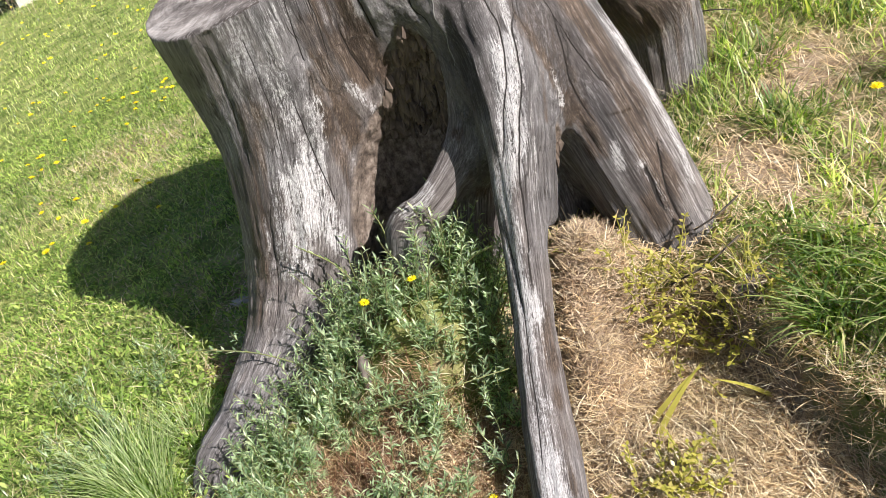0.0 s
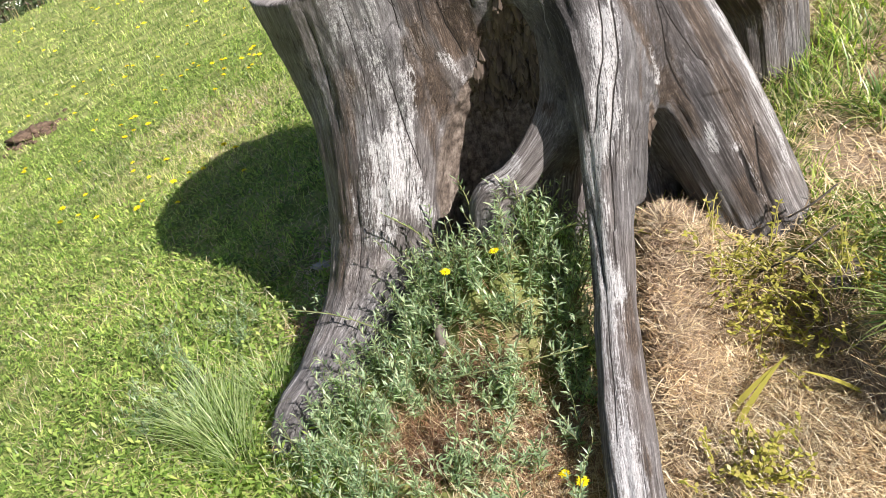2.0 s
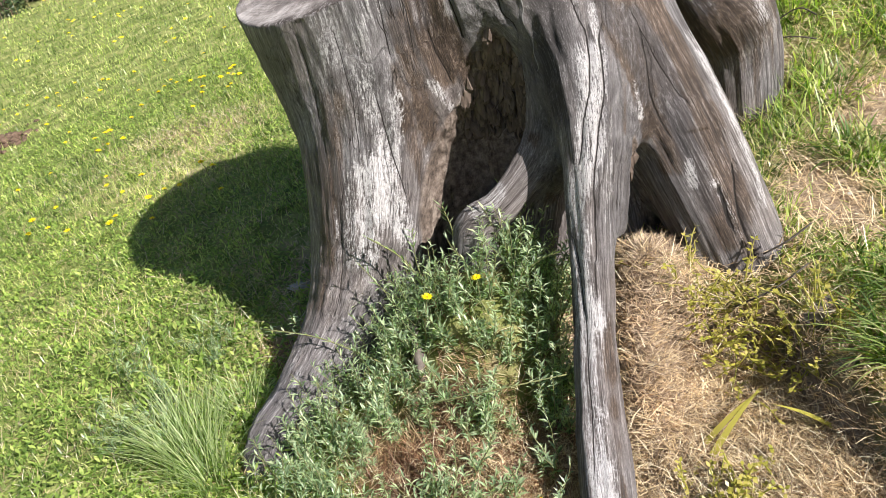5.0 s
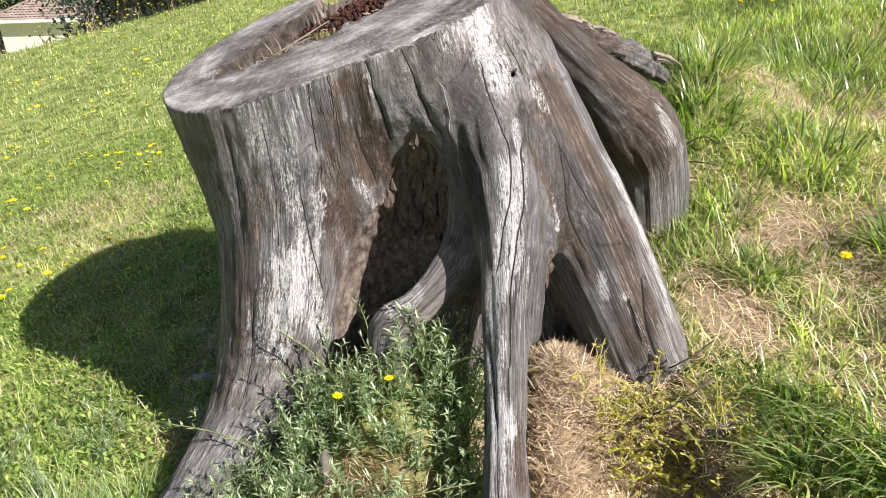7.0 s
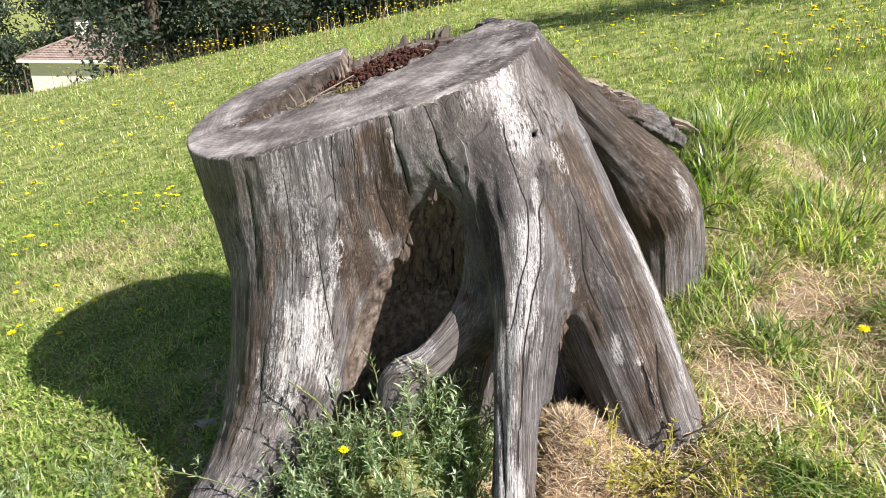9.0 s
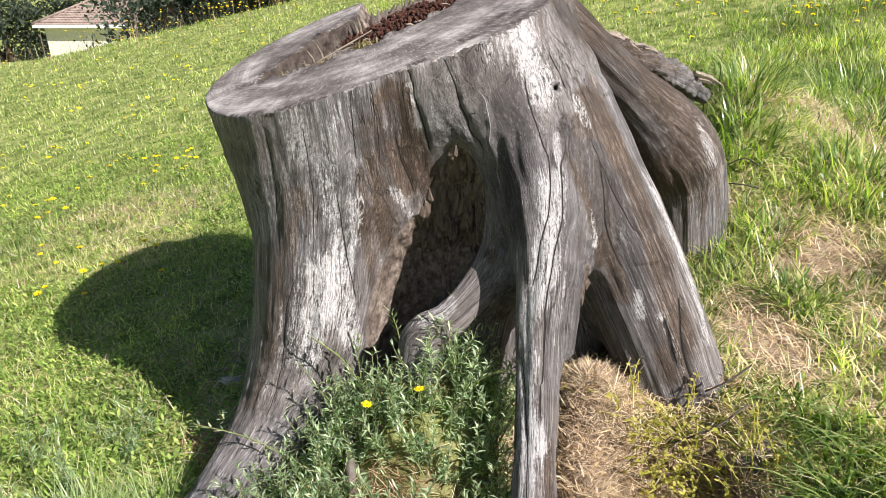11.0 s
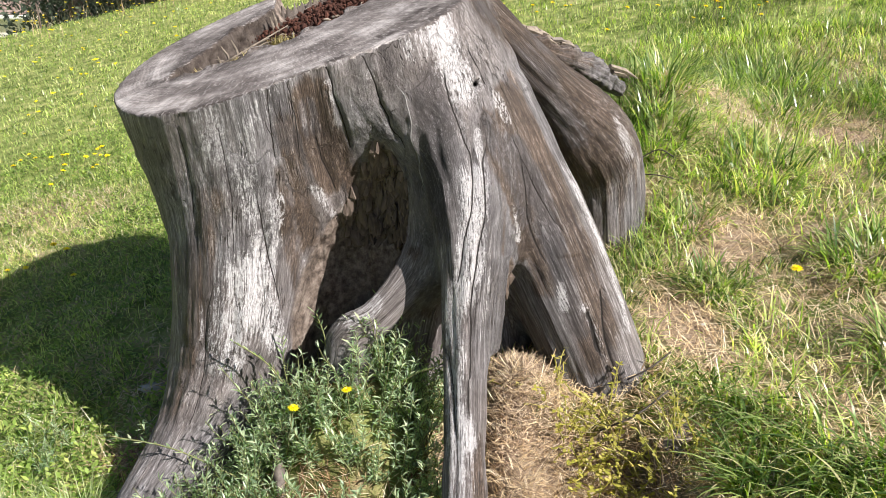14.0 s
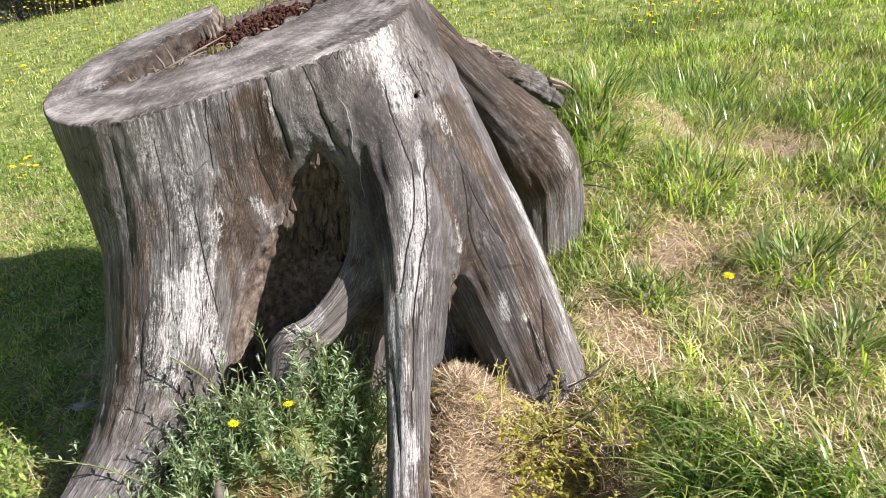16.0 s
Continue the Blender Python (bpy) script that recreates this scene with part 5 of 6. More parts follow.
    # thick dead thatch in the sunken strip, and darker litter on the heap between the roots
    for name, label, material, spots_ in (("thatch", "matted pale dead grass in the sunken strip", M_STRAW, ((0.45, -1.0, 0.15, 0.2, 11000), (0.03, -1.05, 0.07, 0.12, 3500), (0.57, -1.25, 0.14, 0.14, 7000))),
                                          ("leaf_litter", "brown dead litter heaped between two roots", M_LITTER, ((0.34, -0.64, 0.05, 0.10, 2600), (0.31, -0.85, 0.06, 0.14, 3600), (0.40, -0.78, 0.06, 0.10, 1500), (0.45, -1.0, 0.14, 0.2, 800), (0.36, -0.56, 0.04, 0.04, 500)))):
        rows = [np.stack([g.normal(cx, sx, m), g.normal(cy, sy, m)], 1) for cx, cy, sx, sy, m in spots_]
        p = np.concatenate(rows)
        p = p[off_stump(p[:, 0], p[:, 1], -0.02)]
        n = len(p)
        short = 0.6 if material is M_LITTER else 1.0
        v, q, t = blades(np.concatenate([p, (land(p[:, 0], p[:, 1]) + g.uniform(0, 0.022, n))[:, None]], 1), short * g.uniform(0.015, 0.06, n), g.uniform(0.0009, 0.0024, n), g.uniform(0.9, 1.8, n), g.uniform(-0.7, 0.8, n), g.uniform(0, 6.283, n))
        tagged(new(name, fast_mesh(name, v, q, t, material)), label, "straw", kind="stuff")
    rows = []
    for cx, cy, sx, sy, m in ((-0.22, -0.95, 0.065, 0.05, 1700), (-0.57, -0.46, 0.05, 0.05, 450), (-0.12, -0.80, 0.05, 0.05, 700), (0.05, -0.93, 0.05, 0.08, 1100), (0.0, -1.06, 0.06, 0.05, 500), (-0.22, -0.62, 0.05, 0.05, 300)):
        rows.append(np.stack([g.normal(cx, sx, m), g.normal(cy, sy, m)], 1))
    p = np.concatenate(rows)
    n = len(p)
    v, q, t = blades(np.concatenate([p, (land(p[:, 0], p[:, 1]))[:, None]], 1), g.uniform(0.03, 0.08, n), g.uniform(0.0012, 0.0024, n), g.uniform(0.2, 1.3, n), g.uniform(0.2, 1.4, n), g.uniform(0, 6.283, n))
    tagged(new("rusty_grass", fast_mesh("rusty_grass", v, q, t, M_RUST)), "rust-brown dead grass tufts between the weeds", "grass", kind="stuff")


grass_stuff()


def tuft(name, label, x, y, count, spread, length, width, material, seed, lean=(0.05, 0.8), curve=(0.5, 1.8), way=None, levels=5):
    """A tussock of long arching blades."""
    g = rng(seed)
    rad, a = spread * np.sqrt(g.random(count)), g.uniform(0, 6.283, count)
    px, py = x + rad * np.cos(a), y + rad * np.sin(a)
    az = a + g.normal(0, 0.7, count) if way is None else g.normal(way, 0.8, count)
    b = np.stack([px, py, land(px, py) - 0.01], 1)
    v, q, t = blades(b, g.uniform(*length, count), g.uniform(*width, count), g.uniform(*lean, count), g.uniform(*curve, count), az, levels)
    c = np.array([x, y, float(land(x, y))])
    me = fast_mesh(name, v - c, q, t, material)
    ob = new(name, me)
    ob.location = c
    return tagged(ob, label, "grass tuft")


def tufts():
    for n, (x, y, m, s, l) in enumerate(((-0.80, -0.80, 230, 0.07, (0.14, 0.30)), (-0.72, -0.88, 130, 0.05, (0.1, 0.24)), (-0.90, -0.72, 120, 0.06, (0.1, 0.2)), (-0.70, -0.66, 110, 0.06, (0.08, 0.16)))):
        tagged(tuft("grass_tuft", "pale green tuft of long fine grass", x, y, m, s, l, (0.002, 0.0042), M_PALE, 40 + n, (0.02, 0.55), (0.3, 1.4)), group="pale tufts by the root")
    for n, (x, y, m, s, l, w) in enumerate(((0.86, -0.80, 190, 0.10, (0.08, 0.18), 3.5), (0.94, -0.98, 230, 0.11, (0.10, 0.22), 3.6), (0.80, -0.66, 60, 0.09, (0.08, 0.17), 3.9), (1.04, -1.12, 150, 0.11, (0.1, 0.22), 3.4), (0.76, -0.92, 90, 0.05, (0.10, 0.20), 3.3))):
        tagged(tuft("grass_tuft", "dense green grass tuft drooping over the bank", x, y, m, s, l, (0.004, 0.0085), M_LUSH, 60 + n, (0.05, 0.8), (0.8, 2.3), w, 6), group="tufts on the bank")
    for n, (x, y, m, s, l) in enumerate(((1.02, 0.50, 260, 0.10, (0.1, 0.2)), (1.12, 0.80, 240, 0.12, (0.1, 0.22)), (1.38, -0.25, 260, 0.13, (0.08, 0.18)), (1.30, 0.30, 240, 0.14, (0.09, 0.2)),
                                         (1.75, 1.2, 320, 0.2, (0.1, 0.24)), (1.35, 1.5, 260, 0.2, (0.1, 0.24)), (2.1, 0.7, 260, 0.18, (0.1, 0.2)), (1.25, -0.65, 200, 0.1, (0.08, 0.18)), (1.0, 0.1, 120, 0.07, (0.06, 0.13)), (1.85, 0.2, 240, 0.15, (0.08, 0.18)),
                                         (0.95, -0.22, 130, 0.07, (0.06, 0.14)), (1.6, 0.75, 200, 0.14, (0.08, 0.18)), (0.95, 0.92, 160, 0.08, (0.1, 0.2)), (0.90, 0.58, 130, 0.07, (0.08, 0.16)), (0.82, 0.46, 90, 0.05, (0.06, 0.13)), (1.02, 0.64, 120, 0.08, (0.08, 0.16)))):
        tagged(tuft("grass_tuft", "leafy green grass tuft on the slope", x, y, m, s, l, (0.004, 0.0095), M_LUSH, 80 + n, (0.1, 1.1)), group="tufts on the slope")
    # a pair of broad yellowing blades over the straw
    g = rng(3)
    for n, (x, y, az, L) in enumerate(((0.385, -0.97, 0.55, 0.17), (0.39, -1.0, 0.75, 0.19), (0.62, -0.98, 2.9, 0.12))):
        c = np.array([[x, y, float(land(x, y)) + 0.02]])
        v, q, t = blades(c, np.array([L]), np.array([0.014]), np.array([1.0]), np.array([0.5]), np.array([az]), 6)
        ob = new("broad_blade", fast_mesh("broad_blade", v, q, t, M_SPRIG))
        tagged(ob, "broad yellowing grass blade over dry straw", "grass blade", "broad blades")


tufts()


# ---- weeds with narrow leaves, between the roots ----
def weed(seed, tall):
    """Arrays for stems and for lance-shaped leaves of one plant about the origin."""
    r = random.Random(seed)
    stems, sets = [], []
    for s in range(r.randint(4, 6)):
        lv, lf = [], []
        az, lean = r.uniform(0, 6.283), r.uniform(0.05, 0.65)
        h = tall * r.uniform(0.6, 1.1)
        p, d = Vector((r.uniform(-0.012, 0.012), r.uniform(-0.012, 0.012), -0.01)), Vector((math.sin(lean) * math.cos(az), math.sin(lean) * math.sin(az), math.cos(lean)))
        path = [p.copy()]
        for k in range(6):
            d = (d + Vector((r.uniform(-0.16, 0.16), r.uniform(-0.16, 0.16), 0.07))).normalized()
            p = p + d * h / 6
            path.append(p.copy())
        stems.append(tube(path, [0.0016 * (1 - 0.1 * k) for k in range(7)], 4, False))
        for k in range(r.randint(20, 27)):
            t = r.uniform(0.12, 1.0) * 5.99
            n = int(t)
            q = path[n].lerp(path[n + 1], t - n)
            a = r.uniform(0, 6.283)
            tilt = r.uniform(0.25, 1.15)
            u = Vector((math.cos(a) * math.cos(tilt), math.sin(a) * math.cos(tilt), math.sin(tilt)))
            w = u.cross(Vector((0, 0, 1))).normalized()
            nrm = w.cross(u)
            L = r.uniform(0.014, 0.031) * (1.1 - 0.35 * t / 6)
            B = L * r.uniform(0.16, 0.24)
            o = len(lv)
            lv += [q, q + u * L * 0.45 + w * B * 0.5 + nrm * B * 0.25, q + u * L - nrm * L * 0.12, q + u * L * 0.45 - w * B * 0.5 + nrm * B * 0.25, q + u * L * 0.5]
            lf += [(o, o + 1, o + 4), (o + 1, o + 2, o + 4), (o + 2, o + 3, o + 4), (o + 3, o, o + 4)]
        sets.append((lv, lf))
    return stems, sets


def weeds():
    kinds = []
    for n in range(7):
        st, lv = weed(200 + n, (0.13, 0.17, 0.20, 0.15, 0.22, 0.11, 0.18)[n])
        ob = thing("weed", "upright blue-green weed with narrow lance-shaped leaves", "weed", "weeds between the roots")
        for a, b in zip(st, lv):
            part("leaves", mesh_of("leaves", *b, M_WEED), part("stem", mesh_of("stem", *a, M_STEM), ob))
        kinds.append(ob)
    r = random.Random(77)
    spots_ = []
    for cx, cy, sx, sy, m in ((-0.06, -0.66, 0.10, 0.07, 34), (-0.22, -0.66, 0.07, 0.08, 22), (0.06, -0.74, 0.06, 0.09, 18), (-0.33, -0.80, 0.06, 0.07, 13), (-0.08, -0.85, 0.08, 0.05, 9), (-0.40, -0.95, 0.06, 0.07, 14),
                              (-0.10, -1.08, 0.09, 0.05, 11), (-0.30, -1.10, 0.07, 0.05, 7), (-0.30, -0.60, 0.04, 0.06, 8), (-0.48, -0.62, 0.04, 0.05, 4), (-0.41, -0.70, 0.04, 0.05, 12), (-0.46, -0.82, 0.04, 0.05, 12), (-0.36, -0.63, 0.03, 0.04, 8), (0.02, -0.58, 0.06, 0.04, 8), (0.09, -0.64, 0.035, 0.04, 11), (0.11, -0.75, 0.03, 0.05, 8), (-0.85, -0.42, 0.06, 0.06, 5), (-1.0, -0.55, 0.12, 0.12, 8)):
        for k in range(m):
            spots_.append((r.gauss(cx, sx), r.gauss(cy, sy)))
    used = 0
    for x, y in spots_:
        if float(stump_outline(np.array([x]), np.array([y]), land(np.array([x]), np.array([y])))[0]) < 0.0:
            continue
        m = pose(x, y, float(land(x, y)), r.uniform(-8, 8), r.uniform(-8, 8), r.uniform(0, 360)) @ Matrix.Scale(r.uniform(0.75, 1.15) * (1.05 if y > -0.78 and x > -0.2 else 1.0), 4)
        if used < len(kinds):
            kinds[used].matrix_basis = m
        else:
            src = kinds[used % len(kinds)]
            c = copy_thing(src, m)
            c.matrix_basis = m
        used += 1
    # trailing shoots that cross the roots
    for n, (a, b, c) in enumerate((((-0.30, -0.70, 0.14), (-0.45, -0.66, 0.20), (-0.60, -0.62, 0.21)), ((-0.16, -0.62, 0.24), (-0.22, -0.60, 0.36), (-0.30, -0.58, 0.42)), ((0.0, -0.66, 0.28), (0.08, -0.66, 0.36), (0.14, -0.68, 0.40)),
                                   ((-0.2, -0.86, 0.15), (-0.02, -0.88, 0.20), (0.13, -0.86, 0.21)), ((-0.12, -0.60, 0.26), (-0.10, -0.58, 0.40), (-0.115, -0.575, 0.48)))):
        rr = random.Random(300 + n)
        path = [Vector(p[:3]) for p in spline([(*a, 0), (*b, 0), (*c, 0)], 5)]
        ob = thing("weed_shoot", "slender trailing weed shoot with paired narrow leaves", "weed", "shoots across the roots")
        part("stem", mesh_of("stem", *tube(path, [0.0017] * len(path), 5), M_STEM), ob)
        lv, lf = [], []
        for k, p in enumerate(path[1:]):
            for side in (-1, 1):
                d = (path[k + 1] - path[k]).normalized()
                u = (d * 0.7 + side * d.cross(Vector((0, 0.5, 1))).normalized() * 0.7 + Vector((0, 0, rr.uniform(-0.1, 0.4)))).normalized()
                w = u.cross(Vector((0.1, 0.3, 1))).normalized()
                L = rr.uniform(0.018, 0.03)
                o = len(lv)
                lv += [p, p + u * L * 0.45 + w * L * 0.11, p + u * L, p + u * L * 0.45 - w * L * 0.11]
                lf += [(o, o + 1, o + 2, o + 3)]
        part("leaves", mesh_of("leaves", lv, lf, M_WEED), ob)


weeds()


# ---- yellow flowers ----
def flower_kinds():
    kinds = []
    for n, h in enumerate((0.075, 0.12, 0.21, 0.31)):
        r = random.Random(400 + n)
        ob = thing("yellow_flower", "small yellow hawkbit flower on a thin green stalk", "flower", "yellow flowers in the meadow")
        tip = Vector((r.uniform(-0.02, 0.02), r.uniform(-0.02, 0.02), h))
        path = [Vector((0, 0, -0.01)), tip * 0.5 + Vector((0.006, 0, 0)), tip]
        part("stalk", mesh_of("stalk", *tube(path, [0.0016, 0.0013, 0.0013], 4, False), M_STEM), ob)
        vs, fs = [], []
        for ring_, (cnt, R, up) in enumerate(((13, 0.0165, 0.002), (10, 0.011, 0.005), (6, 0.006, 0.007))):
            for k in range(cnt):
                a = 2 * math.pi * k / cnt + ring_ * 0.4 + r.uniform(-0.1, 0.1)
                d, s = Vector((math.cos(a), math.sin(a), 0)), Vector((-math.sin(a), math.cos(a), 0))
                o = len(vs)
                RR = R * r.uniform(0.88, 1.08)
                vs += [tip + d * 0.001, tip + d * RR * 0.6 + s * 0.0028 + Vector((0, 0, up)), tip + d * RR + Vector((0, 0, up * 0.9)), tip + d * RR * 0.6 - s * 0.0028 + Vector((0, 0, up))]
                fs.append((o, o + 1, o + 2, o + 3))
        head = part("flower_head", mesh_of("flower_head", vs, fs, M_PETAL), ob, "bright yellow petals")
        part("calyx", mesh_of("calyx", *tube([tip - Vector((0, 0, 0.007)), tip - Vector((0, 0, 0.003)), tip + Vector((0, 0, 0.001))], [0.0015, 0.004, 0.0045], 6), M_STEM), ob)
        kinds.append(ob)
    return kinds


def flowers():
    kinds = flower_kinds()
    r = random.Random(11)
    rows = [(-0.033, -0.718, 2, 0.8), (-0.196, -0.705, 2, 0.85)]
    for cx, cy, sx, sy, m, tall in ((-1.6, 2.2, 0.30, 0.28, 17, 0), (-1.45, 0.72, 0.22, 0.22, 10, 0), (-2.0, 0.95, 0.12, 0.2, 8, 0), (-2.45, 1.9, 0.35, 0.4, 14, 0), (-3.3, 2.9, 0.6, 0.5, 16, 1), (-2.2, 3.5, 0.6, 0.5, 12, 1),
                                    (1.85, 2.35, 0.22, 0.12, 16, 2), (2.25, 2.35, 0.25, 0.15, 26, 2), (1.25, 3.3, 0.25, 0.2, 12, 2), (2.6, 2.6, 0.35, 0.2, 26, 2), (3.0, 2.4, 0.3, 0.3, 18, 2), (2.4, 3.3, 0.6, 0.4, 22, 3), (3.4, 3.0, 0.4, 0.4, 20, 2),
                                    (-2.2, 9.5, 1.0, 0.5, 30, 3), (-4.3, 9.8, 1.0, 0.5, 26, 3), (-0.2, 9.8, 0.9, 0.5, 16, 3), (-3.3, 6.5, 1.2, 1.0, 20, 2), (1.2, -0.2, 0.3, 0.3, 2, 0)):
        for k in range(m):
            rows.append((r.gauss(cx, sx), r.gauss(cy, sy), min(3, max(0, tall + r.choice((-1, 0, 0, 1)))), r.uniform(0.8, 1.25)))
    rows += [(0.07, -1.09, 0, 0.9), (0.05, -1.07, 0, 0.8)]
    first = set()
    for x, y, k, s in rows:
        if not bool(off_stump(np.array([x]), np.array([y]), 0.0)[0]):
            continue
        m = pose(x, y, float(land(x, y)), r.uniform(-10, 10), r.uniform(-10, 10), r.uniform(0, 360)) @ Matrix.Scale(s, 4)
        if k not in first:
            first.add(k)
            kinds[k].matrix_basis = m
        else:
            copy_thing(kinds[k], m).matrix_basis = m


flowers()


# ---- small things on the ground ----
def small_things():
    r = random.Random(21)
    # yellow sprigs at the foot of the roots
    for n, (x, y, m, s, h) in enumerate(((0.48, -0.71, 80, 0.10, 0.13), (0.40, -1.12, 60, 0.07, 0.09), (0.60, -0.80, 50, 0.08, 0.13), (0.40, -1.26, 40, 0.05, 0.07))):
        ob = thing("sprig", "tangled yellow-green sprigs over dry grass", "weed", "yellow sprigs", at=(x, y, float(land(x, y))))
        stems, lv, lf = [], [], []
        for k in range(m):
            ox, oy = r.gauss(0, s * 0.5), r.gauss(0, s * 0.5)
            p = Vector((ox, oy, float(land(x + ox, y + oy) - land(x, y)) - 0.005))
            a, l = r.uniform(0, 6.283), r.uniform(0.2, 1.1)
            d = Vector((math.cos(a) * math.sin(l), math.sin(a) * math.sin(l), math.cos(l)))
            path = [p]
            for i in range(4):
                d = (d + Vector((r.uniform(-0.35, 0.35), r.uniform(-0.35, 0.35), r.uniform(-0.3, 0.15)))).normalized()
                p = p + d * h * r.uniform(0.7, 1.1) / 4
                path.append(p)
                for c in range(3):
                    aa, L = r.uniform(0, 6.283), r.uniform(0.007, 0.015)
                    u = Vector((math.cos(aa), math.sin(aa), r.uniform(-0.2, 0.8))).normalized()
                    w = u.cross(Vector((0, 0, 1))).normalized() * L * 0.3
                    o = len(lv)
                    lv += [p, p + u * L * 0.5 + w, p + u * L, p + u * L * 0.5 - w]
                    lf.append((o, o + 1, o + 2, o + 3))
            stems.append(tube(path, [0.0014] * 5, 4, False))
        tagged(part("stem_tangle", mesh_of("stem_tangle", *join(stems), M_SPRIG), ob), kind="stuff")
        tagged(part("leaf_tangle", mesh_of("leaf_tangle", lv, lf, M_SPRIG), ob), kind="stuff")
    # flat pale stone in the shade
    x, y = -0.66, -0.14
    tagged(new("stone", mesh_of("stone", *moved(lump_shape((0.032, 0.022, 0.012), 3), pose(x, y, float(land(x, y)) + 0.012)), M_STONE)), "small flat pale stone in the shade", "stone")
    for x, y, s in ((0.9, -0.05, 0.008), (1.15, -0.12, 0.007), (0.86, -0.38, 0.006)):
        tagged(new("pebble", mesh_of("pebble", *moved(lump_shape((s, s * 0.8, s * 0.6), 5), pose(x, y, float(land(x, y)) + 0.006)), M_STONE)), "pale pebble among dry grass", "pebble", "pebbles")
    # piece of weathered root between the weeds
    c = (-0.215, -0.68)
    path = [(c[0] - 0.005, c[1] + 0.06, float(land(*c)) + 0.075), (c[0], c[1], float(land(*c)) + 0.05), (c[0] + 0.012, c[1] - 0.07, float(land(c[0], c[1] - 0.07)) + 0.02)]
    vs, fs = tube([Vector(p[:3]) for p in spline([(*p, 0) for p in path], 6)], [0.012 + 0.003 * math.sin(5 * n) for n in range(13)], 9)
    tagged(new("root_fragment", mesh_of("root_fragment", vs, fs, M_DARKWOOD)), "grey weathered piece of root among the weeds", "wood")
    # stub of root showing under the bank
    for x, y, rr, h in ((0.66, -0.78, 0.05, 0.10), (0.72, -0.90, 0.035, 0.09)):
        vs, fs = tube([(x - 0.02, y - 0.01, float(land(x, y)) - 0.10), (x, y, float(land(x, y)) - 0.02), (x + 0.03, y + 0.05, float(land(x, y)) + 0.0)], [rr, rr * 0.9, rr * 0.6], 10)
        tagged(new("buried_root", mesh_of("buried_root", vs, fs, M_DARKWOOD)), "dark root stub exposed under the grassy bank", "root", "roots in the bank")
    # earth heap in the meadow
    x, y = -3.60, 2.76
    g = [moved(lump_shape((0.18, 0.13, 0.04), 31, 3), pose(x, y, float(land(x, y)) + 0.01))]
    for k in range(110):
        a, q = r.uniform(0, 6.283), abs(r.gauss(0, 0.15))
        px, py = x + q * math.cos(a), y + q * 0.8 * math.sin(a)
        s = r.uniform(0.012, 0.035)
        g.append(moved(lump_shape((s, s, s * 0.7), 40 + k, 1), pose(px, py, float(land(px, py)) + 0.045 * math.exp(-(q / 0.13) ** 2))))
    tagged(new("earth_heap", mesh_of("earth_heap", *join(g), M_SOIL)), "reddish-brown heap of bare earth in the meadow", "earth heap")
    # silvery leaf rosette
    x, y = -0.11, -1.10
    ob = thing("silver_plant", "small silvery-white downy leaf rosette", "plant", at=(x, y, float(land(x, y))))
    for k in range(9):
        a, L = k * 2.4, r.uniform(0.022, 0.036)
        d, w = Vector((math.cos(a), math.sin(a), 0.5)).normalized(), Vector((-math.sin(a), math.cos(a), 0))
        vs = [Vector((0, 0, 0.01)), d * L * 0.4 + w * L * 0.24, d * L * 0.8 + w * L * 0.22, d * L, d * L * 0.8 - w * L * 0.22, d * L * 0.4 - w * L * 0.24]
        part("leaf", mesh_of("leaf", vs, [(0, 1, 2, 3), (0, 3, 4, 5)], M_GREYLEAF), ob)
    # thin dark twigs at the foot of the stump
    for a, b, c in (((0.57, -0.66, 0.33), (0.62, -0.66, 0.36), (0.67, -0.64, 0.385)), ((0.50, -0.72, 0.24), (0.58, -0.72, 0.28), (0.66, -0.68, 0.31)), ((0.86, 0.30, 0.50), (0.93, 0.28, 0.55), (0.98, 0.26, 0.53)), ((0.88, 0.30, 0.46), (0.93, 0.26, 0.47), (0.985, 0.25, 0.46))):
        path = [Vector(p[:3]) for p in spline([(*a, 0), (*b, 0), (*c, 0)], 4)]
        tagged(new("twig", mesh_of("twig", *tube(path, [0.0022] * len(path), 5), M_TWIG)), "thin dark dry twig against the wood", "twig", "twigs by the roots")


small_things()


# ---- beyond the crest ----
M_NEEDLE = leaf_material("dark_foliage", [(0.0, (0.020, 0.034, 0.022)), (0.6, (0.036, 0.056, 0.034)), (1.0, (0.065, 0.085, 0.048))], 0.95, 0.12)
M_SHRUB = leaf_material("shrub_foliage", [(0.0, (0.03, 0.055, 0.02)), (0.6, (0.06, 0.095, 0.035)), (1.0, (0.11, 0.14, 0.055))], 0.5, 0.2)
M_BARK = plain("bark", (0.05, 0.036, 0.027), (0.15, 0.115, 0.09), 9, 0.9, 0.03, (1, 1, 0.25))
M_RENDER = plain("cream_render", (0.72, 0.69, 0.62), (0.82, 0.79, 0.73), 6, 0.9, 0.003)
M_TILE = plain("roof_tile", (0.17, 0.125, 0.105), (0.32, 0.25, 0.215), 3, 0.85, 0.01)
M_TRIM = plain("white_trim", (0.70, 0.70, 0.68), (0.80, 0.80, 0.78), 4, 0.6, 0.001)
M_WIRE = plain("galvanised_wire", (0.12, 0.13, 0.12), (0.22, 0.23, 0.22), 10, 0.5, 0.001)


def far_land(x, y):
    return float(max(land(x, y), -16))


